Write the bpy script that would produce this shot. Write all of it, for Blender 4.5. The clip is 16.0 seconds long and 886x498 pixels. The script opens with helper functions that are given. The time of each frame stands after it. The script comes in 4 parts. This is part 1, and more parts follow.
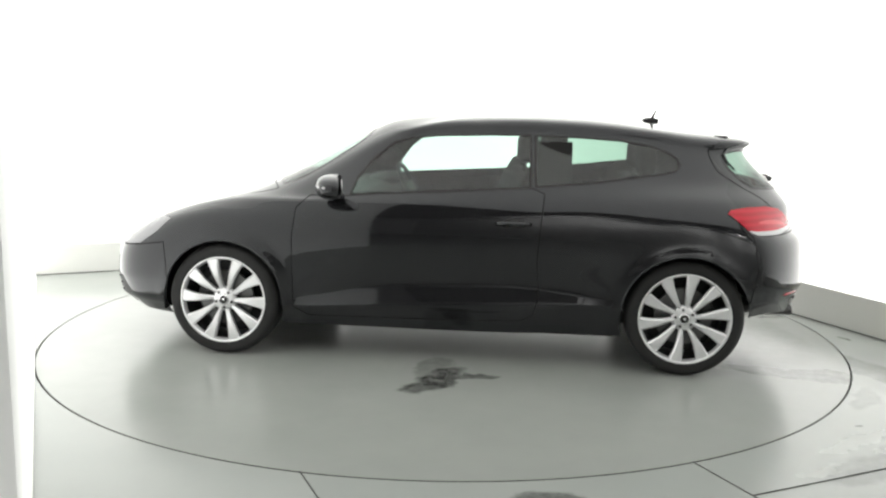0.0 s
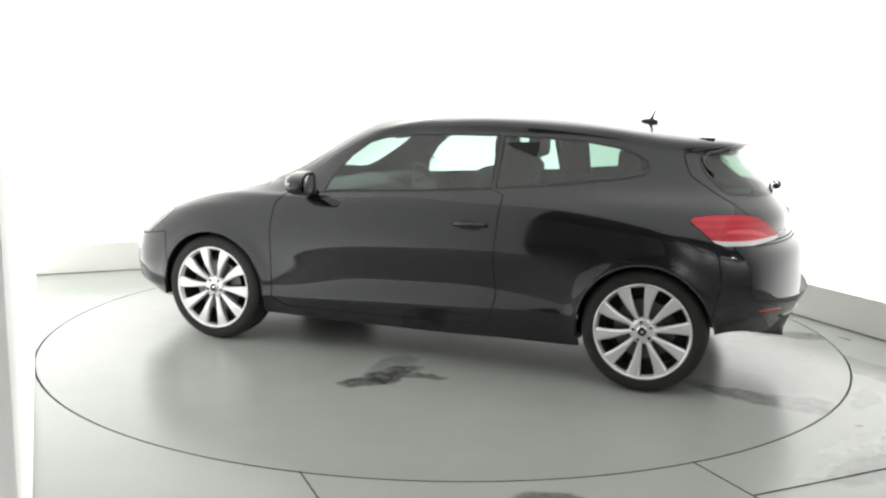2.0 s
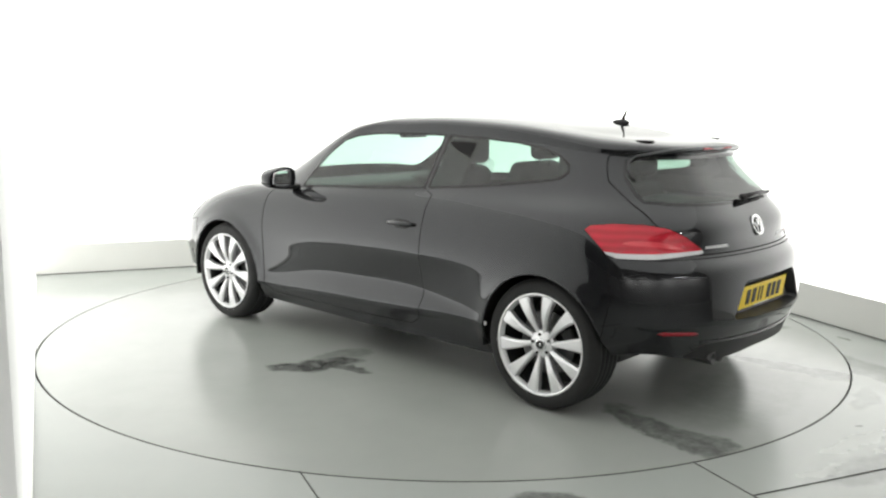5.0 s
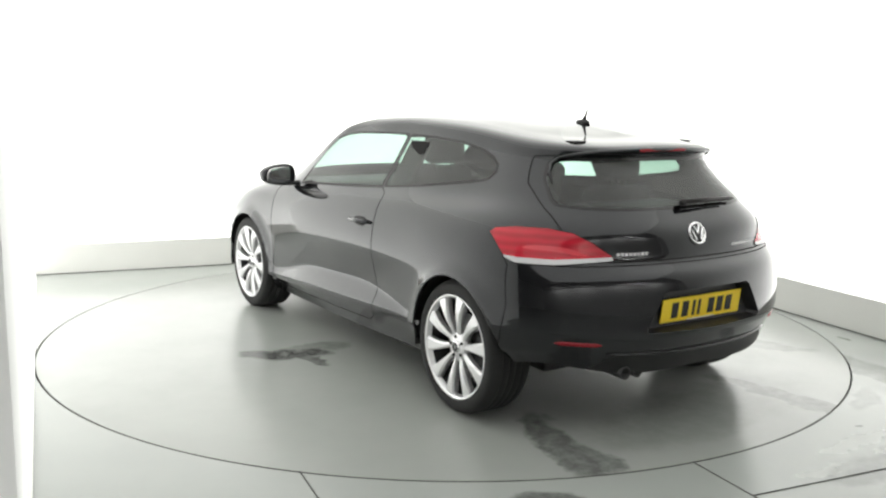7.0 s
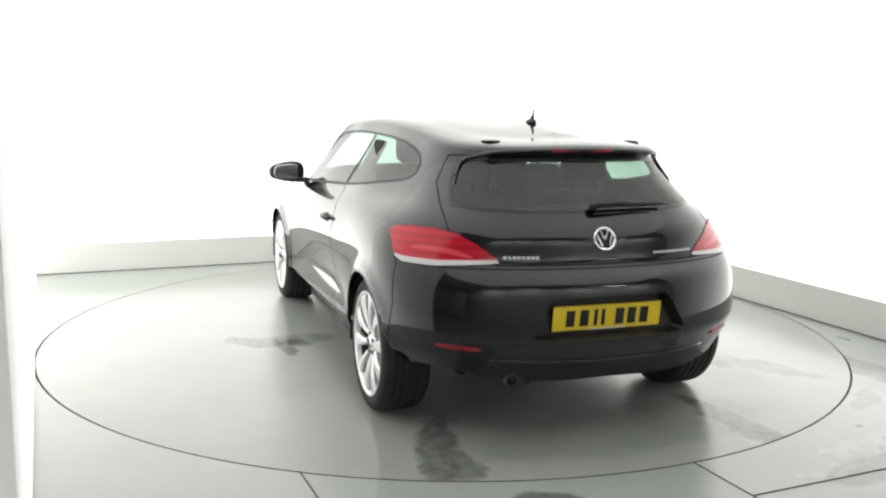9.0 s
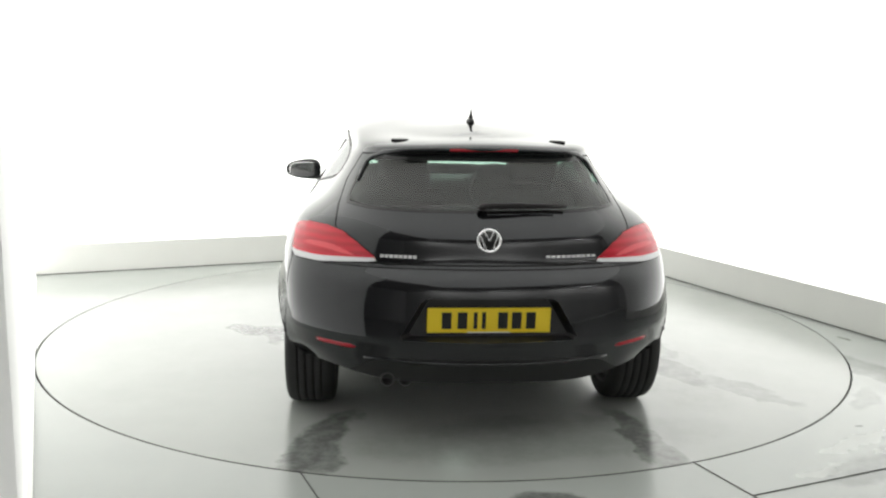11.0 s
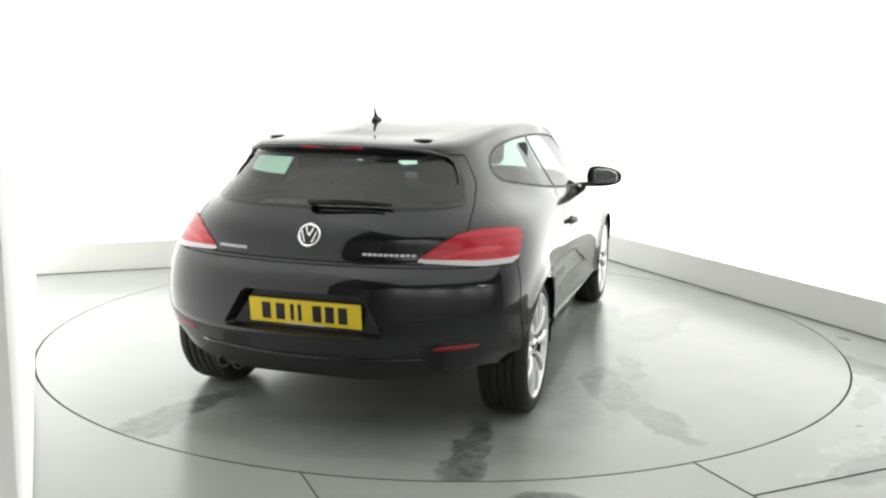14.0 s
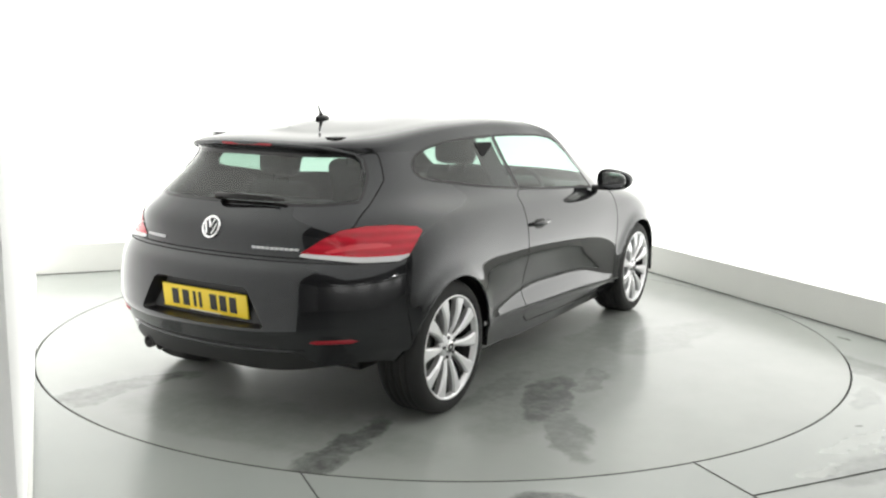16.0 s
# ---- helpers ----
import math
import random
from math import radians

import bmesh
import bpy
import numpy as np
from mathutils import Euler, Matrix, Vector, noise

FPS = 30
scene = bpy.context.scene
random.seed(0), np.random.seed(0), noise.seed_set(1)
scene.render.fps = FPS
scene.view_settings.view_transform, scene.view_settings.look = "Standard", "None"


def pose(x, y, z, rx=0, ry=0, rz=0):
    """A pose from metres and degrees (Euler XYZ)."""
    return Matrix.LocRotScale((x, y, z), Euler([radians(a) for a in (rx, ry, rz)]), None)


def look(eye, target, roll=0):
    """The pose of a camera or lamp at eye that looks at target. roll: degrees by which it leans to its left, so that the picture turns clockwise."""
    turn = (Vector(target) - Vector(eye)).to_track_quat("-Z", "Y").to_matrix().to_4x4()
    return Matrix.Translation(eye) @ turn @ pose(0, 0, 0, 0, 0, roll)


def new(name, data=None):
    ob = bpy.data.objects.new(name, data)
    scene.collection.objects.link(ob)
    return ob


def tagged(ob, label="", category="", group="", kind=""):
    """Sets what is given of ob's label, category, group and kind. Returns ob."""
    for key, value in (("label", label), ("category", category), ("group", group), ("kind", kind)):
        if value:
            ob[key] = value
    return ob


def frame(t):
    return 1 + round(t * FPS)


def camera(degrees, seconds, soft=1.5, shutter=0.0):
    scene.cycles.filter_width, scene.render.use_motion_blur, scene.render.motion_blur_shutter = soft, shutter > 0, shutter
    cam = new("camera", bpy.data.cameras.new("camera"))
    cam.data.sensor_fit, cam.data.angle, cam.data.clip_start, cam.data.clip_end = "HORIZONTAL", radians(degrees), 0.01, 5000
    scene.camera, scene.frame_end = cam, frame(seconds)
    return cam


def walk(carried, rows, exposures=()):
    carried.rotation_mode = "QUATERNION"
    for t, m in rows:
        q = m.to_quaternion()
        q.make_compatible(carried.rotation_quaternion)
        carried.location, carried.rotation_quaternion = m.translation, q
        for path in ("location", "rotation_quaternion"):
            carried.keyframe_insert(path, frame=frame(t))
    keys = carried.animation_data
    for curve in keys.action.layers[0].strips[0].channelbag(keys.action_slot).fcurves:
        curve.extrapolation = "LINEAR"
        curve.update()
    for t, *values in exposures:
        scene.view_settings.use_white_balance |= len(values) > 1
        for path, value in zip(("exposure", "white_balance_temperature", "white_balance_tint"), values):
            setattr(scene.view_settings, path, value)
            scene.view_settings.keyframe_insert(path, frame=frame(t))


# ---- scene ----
DURATION = 16.0
# ---------------------------------------------------------------- camera
EYE = Vector((0.0, -5.784, 1.467))
cam = camera(52.15, DURATION, soft=2.3)
CAM_POSE = look(EYE, EYE + Vector((-0.00174, 0.98669, -0.1626)), 0.981)
walk(cam, [(0.0, CAM_POSE), (DURATION, CAM_POSE)], exposures=[(0.0, 0.0), (DURATION, 0.0)])

# the bay is turned by this angle against the camera; u runs along the back wall, v towards it
BAY = radians(24.0)
BAY_M = Matrix.Rotation(BAY, 4, "Z")
WALL_L, WALL_R, WALL_B, BAY_FRONT = -2.47, 2.49, 2.67, -6.6
CEILING_Z = 3.3
TABLE_R = 2.455


def bay(u, v, z=0.0):
    return BAY_M @ Vector((u, v, z))


# ---------------------------------------------------------------- world and light
world = bpy.data.worlds.new("workshop_dark")
scene.world = world
world.use_nodes = True
world.node_tree.nodes["Background"].inputs["Color"].default_value = (0.9, 0.95, 1.0, 1)
world.node_tree.nodes["Background"].inputs["Strength"].default_value = 0.02


def area_light(name, u, v, z, su, sv, power, colour=(1.0, 0.985, 0.95), tilt=(0, 0)):
    data = bpy.data.lights.new(name, "AREA")
    data.shape, data.size, data.size_y, data.energy, data.color = "RECTANGLE", su, sv, power, colour
    ob = new(name, data)
    ob.matrix_world = Matrix.Translation(bay(u, v, z)) @ BAY_M @ pose(0, 0, 0, tilt[0], tilt[1], 0)
    return ob


# emission added to the three white walls and the ceiling gives most of the light;
# in the workshop behind the camera unseen lamps wash the far wall, and one tube hangs free
# washers are added out of view to lift the dark reflections in the car
for lamp_u in (-5.0, -1.6, 2.2, 5.8):
    area_light("added_fill_washer", lamp_u, -9.4, 4.0, 1.8, 0.25, 110, tilt=(-62, 0))
area_light("workshop_tube_lamp", 3.2, -8.4, 4.0, 1.2, 0.06, 25)
# ---------------------------------------------------------------- materials
def material(name, colour, rough=0.5, metal=0.0, **extra):
    m = bpy.data.materials.new(name)
    m.use_nodes = True
    b = m.node_tree.nodes["Principled BSDF"]
    b.inputs["Base Color"].default_value = (*colour, 1)
    b.inputs["Roughness"].default_value = rough
    b.inputs["Metallic"].default_value = metal
    for key, value in extra.items():
        b.inputs[key.replace("_", " ").title() if key != "ior" else "IOR"].default_value = value
    return m


def node(m, kind, **values):
    n = m.node_tree.nodes.new(kind)
    for key, value in values.items():
        if key in n.inputs:
            n.inputs[key].default_value = value
    return n


def link(m, a, b):
    m.node_tree.links.new(a, b)


def vary(m, lo, hi, scale, detail=4.0, rough=None, bump=0.0, bump_scale=None, coords="Object"):
    """Colour that drifts between lo and hi, with roughness and fine relief to match."""
    b = m.node_tree.nodes["Principled BSDF"]
    tc = node(m, "ShaderNodeTexCoord")
    n1 = node(m, "ShaderNodeTexNoise", Scale=scale, Detail=detail, Roughness=0.6)
    link(m, tc.outputs[coords], n1.inputs["Vector"])
    mix = node(m, "ShaderNodeMix")
    mix.data_type = "RGBA"
    mix.inputs[6].default_value, mix.inputs[7].default_value = (*lo, 1), (*hi, 1)
    link(m, n1.outputs["Fac"], mix.inputs[0])
    link(m, mix.outputs[2], b.inputs["Base Color"])
    if rough:
        r = node(m, "ShaderNodeMapRange")
        r.inputs["From Min"].default_value, r.inputs["From Max"].default_value = 0.15, 0.85
        r.inputs["To Min"].default_value, r.inputs["To Max"].default_value = rough
        link(m, n1.outputs["Fac"], r.inputs["Value"])
        link(m, r.outputs["Result"], b.inputs["Roughness"])
    if bump:
        n2 = node(m, "ShaderNodeTexNoise", Scale=bump_scale or scale * 8, Detail=6.0)
        link(m, tc.outputs[coords], n2.inputs["Vector"])
        bp = node(m, "ShaderNodeBump", Strength=bump, Distance=0.004)
        link(m, n2.outputs["Fac"], bp.inputs["Height"])
        link(m, bp.outputs["Normal"], b.inputs["Normal"])
    return m


WALL = vary(material("white_wall_glow", (0.86, 0.87, 0.85), 0.7), (0.84, 0.85, 0.83), (0.88, 0.885, 0.87), 0.7, bump=0.05, bump_scale=60)
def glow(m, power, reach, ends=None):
    """Stand-in wall light by emission: strong just above plinth, weaker higher, a little uneven."""
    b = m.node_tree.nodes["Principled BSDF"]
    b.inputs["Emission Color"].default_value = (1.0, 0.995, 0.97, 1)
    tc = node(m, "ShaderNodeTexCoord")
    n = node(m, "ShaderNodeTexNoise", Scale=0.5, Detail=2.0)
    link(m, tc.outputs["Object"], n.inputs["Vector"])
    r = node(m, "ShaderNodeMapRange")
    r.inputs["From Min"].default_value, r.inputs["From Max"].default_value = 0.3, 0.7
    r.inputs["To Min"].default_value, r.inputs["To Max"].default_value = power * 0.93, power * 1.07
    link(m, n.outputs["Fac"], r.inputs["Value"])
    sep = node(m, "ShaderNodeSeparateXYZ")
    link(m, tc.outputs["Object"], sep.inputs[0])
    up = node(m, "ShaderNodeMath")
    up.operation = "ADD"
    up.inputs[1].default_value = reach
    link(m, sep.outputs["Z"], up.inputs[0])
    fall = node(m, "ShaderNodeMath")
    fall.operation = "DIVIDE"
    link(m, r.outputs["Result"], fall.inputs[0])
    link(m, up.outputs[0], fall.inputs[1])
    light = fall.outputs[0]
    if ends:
        # fade the glow towards the open end, so reflections in the car end softly
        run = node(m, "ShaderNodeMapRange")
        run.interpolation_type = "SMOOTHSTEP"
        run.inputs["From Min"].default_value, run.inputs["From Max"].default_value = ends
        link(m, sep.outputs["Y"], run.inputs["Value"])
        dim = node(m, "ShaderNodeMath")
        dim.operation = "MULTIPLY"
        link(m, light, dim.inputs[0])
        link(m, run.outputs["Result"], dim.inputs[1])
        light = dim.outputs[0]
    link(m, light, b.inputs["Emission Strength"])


# walls shine by emission in place of the unknown lamps that light them
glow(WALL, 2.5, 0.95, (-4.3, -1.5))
# left wall: same white with weaker emission, to dim its reflection in the car
SIDE_WALL = vary(material("white_side_glow", (0.86, 0.87, 0.85), 0.7), (0.84, 0.85, 0.83), (0.88, 0.885, 0.87), 0.7, bump=0.05, bump_scale=60)
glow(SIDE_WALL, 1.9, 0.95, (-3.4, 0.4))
PLINTH = vary(material("plinth_grey_paint", (0.6, 0.6, 0.57), 0.45), (0.72, 0.725, 0.69), (0.80, 0.80, 0.77), 2.2, rough=(0.35, 0.55), bump=0.08, bump_scale=40)
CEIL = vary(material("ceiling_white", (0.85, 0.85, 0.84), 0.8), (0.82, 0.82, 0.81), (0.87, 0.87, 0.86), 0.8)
# unseen ceiling glows so the car roof reflects white and the floor brightens
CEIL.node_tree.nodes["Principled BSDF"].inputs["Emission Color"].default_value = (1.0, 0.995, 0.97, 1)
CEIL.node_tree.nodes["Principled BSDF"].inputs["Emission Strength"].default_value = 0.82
DARK_WALL = vary(material("workshop_wall", (0.68, 0.68, 0.68), 0.8), (0.40, 0.40, 0.40), (0.48, 0.48, 0.47), 0.8)
FLOOR = vary(material("sealed_concrete", (0.4, 0.42, 0.4), 0.2), (0.32, 0.343, 0.326), (0.375, 0.392, 0.372), 1.6, rough=(0.20, 0.27), bump=0.03, bump_scale=18)
FOOT_LINE = material("joint_shadow_grey", (0.10, 0.10, 0.095), 0.7)
JOINT = material("floor_joint_dirt", (0.05, 0.05, 0.048), 0.8)
TABLE = vary(material("turntable_paint", (0.36, 0.38, 0.36), 0.2), (0.29, 0.307, 0.291), (0.36, 0.373, 0.352), 1.8, rough=(0.20, 0.27), bump=0.03, bump_scale=18)
PAINT = vary(material("black_metallic_paint", (0.006, 0.006, 0.007), 0.06), (0.005, 0.005, 0.006), (0.008, 0.008, 0.009), 14, rough=(0.05, 0.075))

PAINT.node_tree.nodes["Principled BSDF"].inputs["Coat Weight"].default_value = 0.35
PAINT.node_tree.nodes["Principled BSDF"].inputs["Specular Tint"].default_value = (0.93, 0.96, 1.0, 1)


def thin_glass(name, tint):
    """A thin pane: tinted see-through, with a mirror film that grows towards grazing angles."""
    m = bpy.data.materials.new(name)
    m.use_nodes = True
    nt = m.node_tree
    nt.nodes.remove(nt.nodes["Principled BSDF"])
    clear = node(m, "ShaderNodeBsdfTransparent", Color=(*tint, 1))
    gloss = node(m, "ShaderNodeBsdfGlossy", Roughness=0.02)
    # both faces of the pane mirror about 8 % head-on and all of it at grazing angles, from either side
    face = node(m, "ShaderNodeLayerWeight", Blend=0.5)
    steep = node(m, "ShaderNodeMath")
    steep.operation = "POWER"
    steep.inputs[1].default_value = 5.0
    link(m, face.outputs["Facing"], steep.inputs[0])
    film = node(m, "ShaderNodeMath")
    film.operation = "MULTIPLY_ADD"
    film.inputs[1].default_value, film.inputs[2].default_value = 0.92, 0.07
    link(m, steep.outputs[0], film.inputs[0])
    mix = node(m, "ShaderNodeMixShader")
    link(m, film.outputs[0], mix.inputs[0])
    link(m, clear.outputs[0], mix.inputs[1])
    link(m, gloss.outputs[0], mix.inputs[2])
    link(m, mix.outputs[0], nt.nodes["Material Output"].inputs["Surface"])
    return m


GLASS = thin_glass("green_tinted_glass", (0.65, 0.79, 0.73))
DARK_GLASS = thin_glass("privacy_glass", (0.44, 0.56, 0.50))
RUBBER = vary(material("tyre_rubber", (0.02, 0.02, 0.02), 0.75), (0.009, 0.009, 0.009), (0.017, 0.017, 0.017), 14, bump=0.2, bump_scale=120)
TRIM = material("black_plastic_trim", (0.006, 0.006, 0.006), 0.5)
GRAIN = vary(material("worn_black_paint", (0.008, 0.008, 0.009), 0.4), (0.006, 0.006, 0.007), (0.011, 0.011, 0.012), 20, rough=(0.32, 0.5))
GLOSS_BLACK = material("gloss_black_plastic", (0.008, 0.008, 0.008), 0.12)
ALLOY = vary(material("silver_alloy", (0.66, 0.66, 0.67), 0.32, 0.7), (0.74, 0.74, 0.75), (0.83, 0.83, 0.84), 25, rough=(0.26, 0.38))
CHROME = material("chrome", (0.85, 0.85, 0.86), 0.08, 1.0)
RED = material("red_lamp_lens", (0.5, 0.012, 0.03), 0.1)
rib_tc = node(RED, "ShaderNodeTexCoord")
rib = node(RED, "ShaderNodeTexWave", Scale=9.0, Distortion=1.2, Detail=1.0)
rib.bands_direction = "Z"
rib_mix = node(RED, "ShaderNodeMix")
rib_mix.data_type = "RGBA"
rib_mix.inputs[6].default_value, rib_mix.inputs[7].default_value = (0.56, 0.014, 0.034, 1), (0.42, 0.010, 0.024, 1)
link(RED, rib_tc.outputs["Object"], rib.inputs["Vector"])
link(RED, rib.outputs["Fac"], rib_mix.inputs[0])
link(RED, rib_mix.outputs[2], RED.node_tree.nodes["Principled BSDF"].inputs["Base Color"])
HEAD = material("headlamp_glass", (0.30, 0.30, 0.31), 0.08)
STRIP = material("silver_lamp_strip", (0.62, 0.62, 0.63), 0.15)
PALE_RED = material("pale_red_reflector", (0.68, 0.07, 0.09), 0.12)
CLEAR = material("clear_lamp_lens", (0.78, 0.78, 0.78), 0.15)
YELLOW = material("yellow_reflective_plate", (0.90, 0.66, 0.03), 0.4)
FABRIC = vary(material("charcoal_seat_fabric", (0.03, 0.03, 0.032), 0.9), (0.022, 0.022, 0.024), (0.045, 0.045, 0.048), 60, bump=0.3, bump_scale=400)
CABIN = vary(material("cabin_plastic", (0.016, 0.016, 0.016), 0.6), (0.012, 0.012, 0.012), (0.022, 0.022, 0.022), 30)
BRAKE = material("brake_disc_steel", (0.13, 0.13, 0.13), 0.4, 0.9)
MIRROR = material("mirror_glass", (0.9, 0.9, 0.9), 0.02, 1.0)
PIPE = material("sooty_steel", (0.10, 0.10, 0.10), 0.35, 0.9)
GAP = material("panel_gap_black", (0.003, 0.003, 0.003), 0.95)
# barrel darker than the alloy rim, for shade seen between the spokes
BARREL = material("shade_dark_barrel", (0.035, 0.035, 0.036), 0.5, 0.5)
INK = material("black_plate_ink", (0.01, 0.01, 0.01), 0.5)
DARK_RED = material("bumper_reflector_red", (0.30, 0.010, 0.018), 0.2)


def stains(m, spots, wet=0.2, warp=0.16, warp_scale=3.2, rough=0.16):
    """Damp patches: spots are (x, y, turn in degrees, half length, half width, strength) in the object's plane."""
    nt = m.node_tree
    b = nt.nodes["Principled BSDF"]
    tc = node(m, "ShaderNodeTexCoord")
    nz = node(m, "ShaderNodeTexNoise", Scale=warp_scale, Detail=7.0, Roughness=0.62)
    link(m, tc.outputs["Object"], nz.inputs["Vector"])
    shift = node(m, "ShaderNodeVectorMath")
    shift.operation = "MULTIPLY_ADD"
    link(m, nz.outputs["Color"], shift.inputs[0])
    shift.inputs[1].default_value = (warp * 2,) * 3
    off = node(m, "ShaderNodeVectorMath")
    off.operation = "SUBTRACT"
    off.inputs[1].default_value = (warp,) * 3
    link(m, tc.outputs["Object"], off.inputs[0])
    link(m, off.outputs[0], shift.inputs[2])
    total = None
    for x, y, turn, a, w, strength in spots:
        mp = node(m, "ShaderNodeMapping")
        mp.vector_type = "TEXTURE"
        mp.inputs["Location"].default_value = (x, y, 0)
        mp.inputs["Rotation"].default_value = (0, 0, radians(turn))
        mp.inputs["Scale"].default_value = (a, w, 1000)
        link(m, shift.outputs[0], mp.inputs["Vector"])
        ln = node(m, "ShaderNodeVectorMath")
        ln.operation = "LENGTH"
        link(m, mp.outputs[0], ln.inputs[0])
        mr = node(m, "ShaderNodeMapRange")
        mr.interpolation_type = "SMOOTHSTEP"
        mr.inputs["From Min"].default_value, mr.inputs["From Max"].default_value = 1.15, 0.75
        mr.inputs["To Min"].default_value, mr.inputs["To Max"].default_value = 0.0, strength
        link(m, ln.outputs["Value"], mr.inputs["Value"])
        if total is None:
            total = mr.outputs["Result"]
        else:
            mx = node(m, "ShaderNodeMath")
            mx.operation = "MAXIMUM"
            link(m, total, mx.inputs[0])
            link(m, mr.outputs["Result"], mx.inputs[1])
            total = mx.outputs[0]
    # mottled inside, as half-dried water is
    fine = node(m, "ShaderNodeTexNoise", Scale=11.0, Detail=8.0, Roughness=0.7)
    link(m, tc.outputs["Object"], fine.inputs["Vector"])
    mot = node(m, "ShaderNodeMapRange")
    mot.inputs["From Min"].default_value, mot.inputs["From Max"].default_value = 0.36, 0.58
    mot.inputs["To Min"].default_value, mot.inputs["To Max"].default_value = 0.55, 1.0
    link(m, fine.outputs["Fac"], mot.inputs["Value"])
    mul = node(m, "ShaderNodeMath")
    mul.operation = "MULTIPLY"
    link(m, total, mul.inputs[0])
    link(m, mot.outputs["Result"], mul.inputs[1])
    total = mul.outputs[0]
    old = b.inputs["Base Color"].links[0].from_socket
    mix = node(m, "ShaderNodeMix")
    mix.data_type, mix.blend_type = "RGBA", "MULTIPLY"
    mix.inputs[7].default_value = (wet, wet, wet, 1)
    link(m, total, mix.inputs[0])
    link(m, old, mix.inputs[6])
    link(m, mix.outputs[2], b.inputs["Base Color"])
    old_r = b.inputs["Roughness"].links[0].from_socket
    mr = node(m, "ShaderNodeMix")
    link(m, total, mr.inputs[0])
    link(m, old_r, mr.inputs[2])
    mr.inputs[3].default_value = rough
    link(m, mr.outputs[0], b.inputs["Roughness"])


stains(TABLE, [(-.09, 1.16, 60, .24, .11, 1.0), (-.30, 1.08, 20, .12, .05, .8), (-.05, .90, 80, .22, .10, .45),
               (-1.98, .70, 165, .42, .10, .75), (-2.15, .68, 170, .22, .10, .7), (-1.98, -.72, 190, .36, .09, .8), (-2.2, -.74, 180, .16, .10, .7),
               (-.95, -1.18, 15, .42, .13, .75), (-.55, -1.25, 10, .25, .09, .55), (-.95, -.92, 0, .40, .10, .45), (.4, -.95, 0, .7, .16, .3),
               (-.70, -1.05, 10, .95, .34, .28), (-2.0, -.25, 95, .85, .28, .22), (.55, -1.30, -15, .55, .22, .30), (-1.35, -1.45, 35, .35, .10, .5)])
stains(FLOOR, [(.42, -2.62, 5, .16, .10, .8), (2.58, -.14, 120, .06, .018, .9), (1.96, -1.75, 0, .018, .018, 1.0), (2.45, -.9, 115, .8, .14, .45),
               (1.86, -2.2, 30, .40, .12, .45), (2.15, -1.35, 60, .22, .06, .4)], warp=0.1, warp_scale=4.0)
stains(FLOOR, [(1.84, -1.95, 35, .26, .05, .8), (2.02, -2.02, 20, .20, .05, .7), (1.62, -2.25, 25, .22, .05, .5)], wet=1.28, warp=0.08, warp_scale=6.0, rough=0.35)
# ---------------------------------------------------------------- mesh helpers
def to_mesh(bm, name, smooth=False):
    me = bpy.data.meshes.new(name)
    bm.normal_update()
    bm.to_mesh(me)
    bm.free()
    if smooth:
        me.polygons.foreach_set("use_smooth", [True] * len(me.polygons))
    return me


def part(name, bm, mat, parent=None, label="", smooth=False):
    ob = new(name, to_mesh(bm, name, smooth))
    ob.data.materials.append(mat)
    if parent:
        ob.parent = parent
    if label:
        tagged(ob, label)
    return ob


def box_bm(x0, x1, y0, y1, z0, z1, bevel=0.0, segs=2, bm=None, m=None):
    bm2 = bmesh.new()
    bmesh.ops.create_cube(bm2, size=1.0)
    for v in bm2.verts:
        v.co = Vector(((x0 + x1) / 2 + v.co.x * (x1 - x0), (y0 + y1) / 2 + v.co.y * (y1 - y0), (z0 + z1) / 2 + v.co.z * (z1 - z0)))
    if bevel:
        bmesh.ops.bevel(bm2, geom=bm2.edges[:], offset=bevel, segments=segs, profile=0.5, affect="EDGES")
    if m:
        bm2.transform(m)
    if bm is None:
        return bm2
    me = bpy.data.meshes.new("tmp")
    bm2.to_mesh(me)
    bm2.free()
    bm.from_mesh(me)
    bpy.data.meshes.remove(me)
    return bm


def spin_bm(profile, steps=64, axis="Z", closed=False):
    """A solid of revolution from (radius, height) pairs."""
    bm = bmesh.new()
    rings = []
    for i in range(steps):
        a = 2 * math.pi * i / steps
        c, s = math.cos(a), math.sin(a)
        ring = []
        for r, h in profile:
            co = (r * c, r * s, h) if axis == "Z" else (r * c, h, r * s)
            ring.append(bm.verts.new(co))
        rings.append(ring)
    n = len(profile)
    for i in range(steps):
        a, b = rings[i], rings[(i + 1) % steps]
        for j in range(n if closed else n - 1):
            k = (j + 1) % n
            bm.faces.new((a[j], b[j], b[k], a[k]))
    bmesh.ops.remove_doubles(bm, verts=bm.verts[:], dist=1e-6)
    bmesh.ops.recalc_face_normals(bm, faces=bm.faces[:])
    return bm


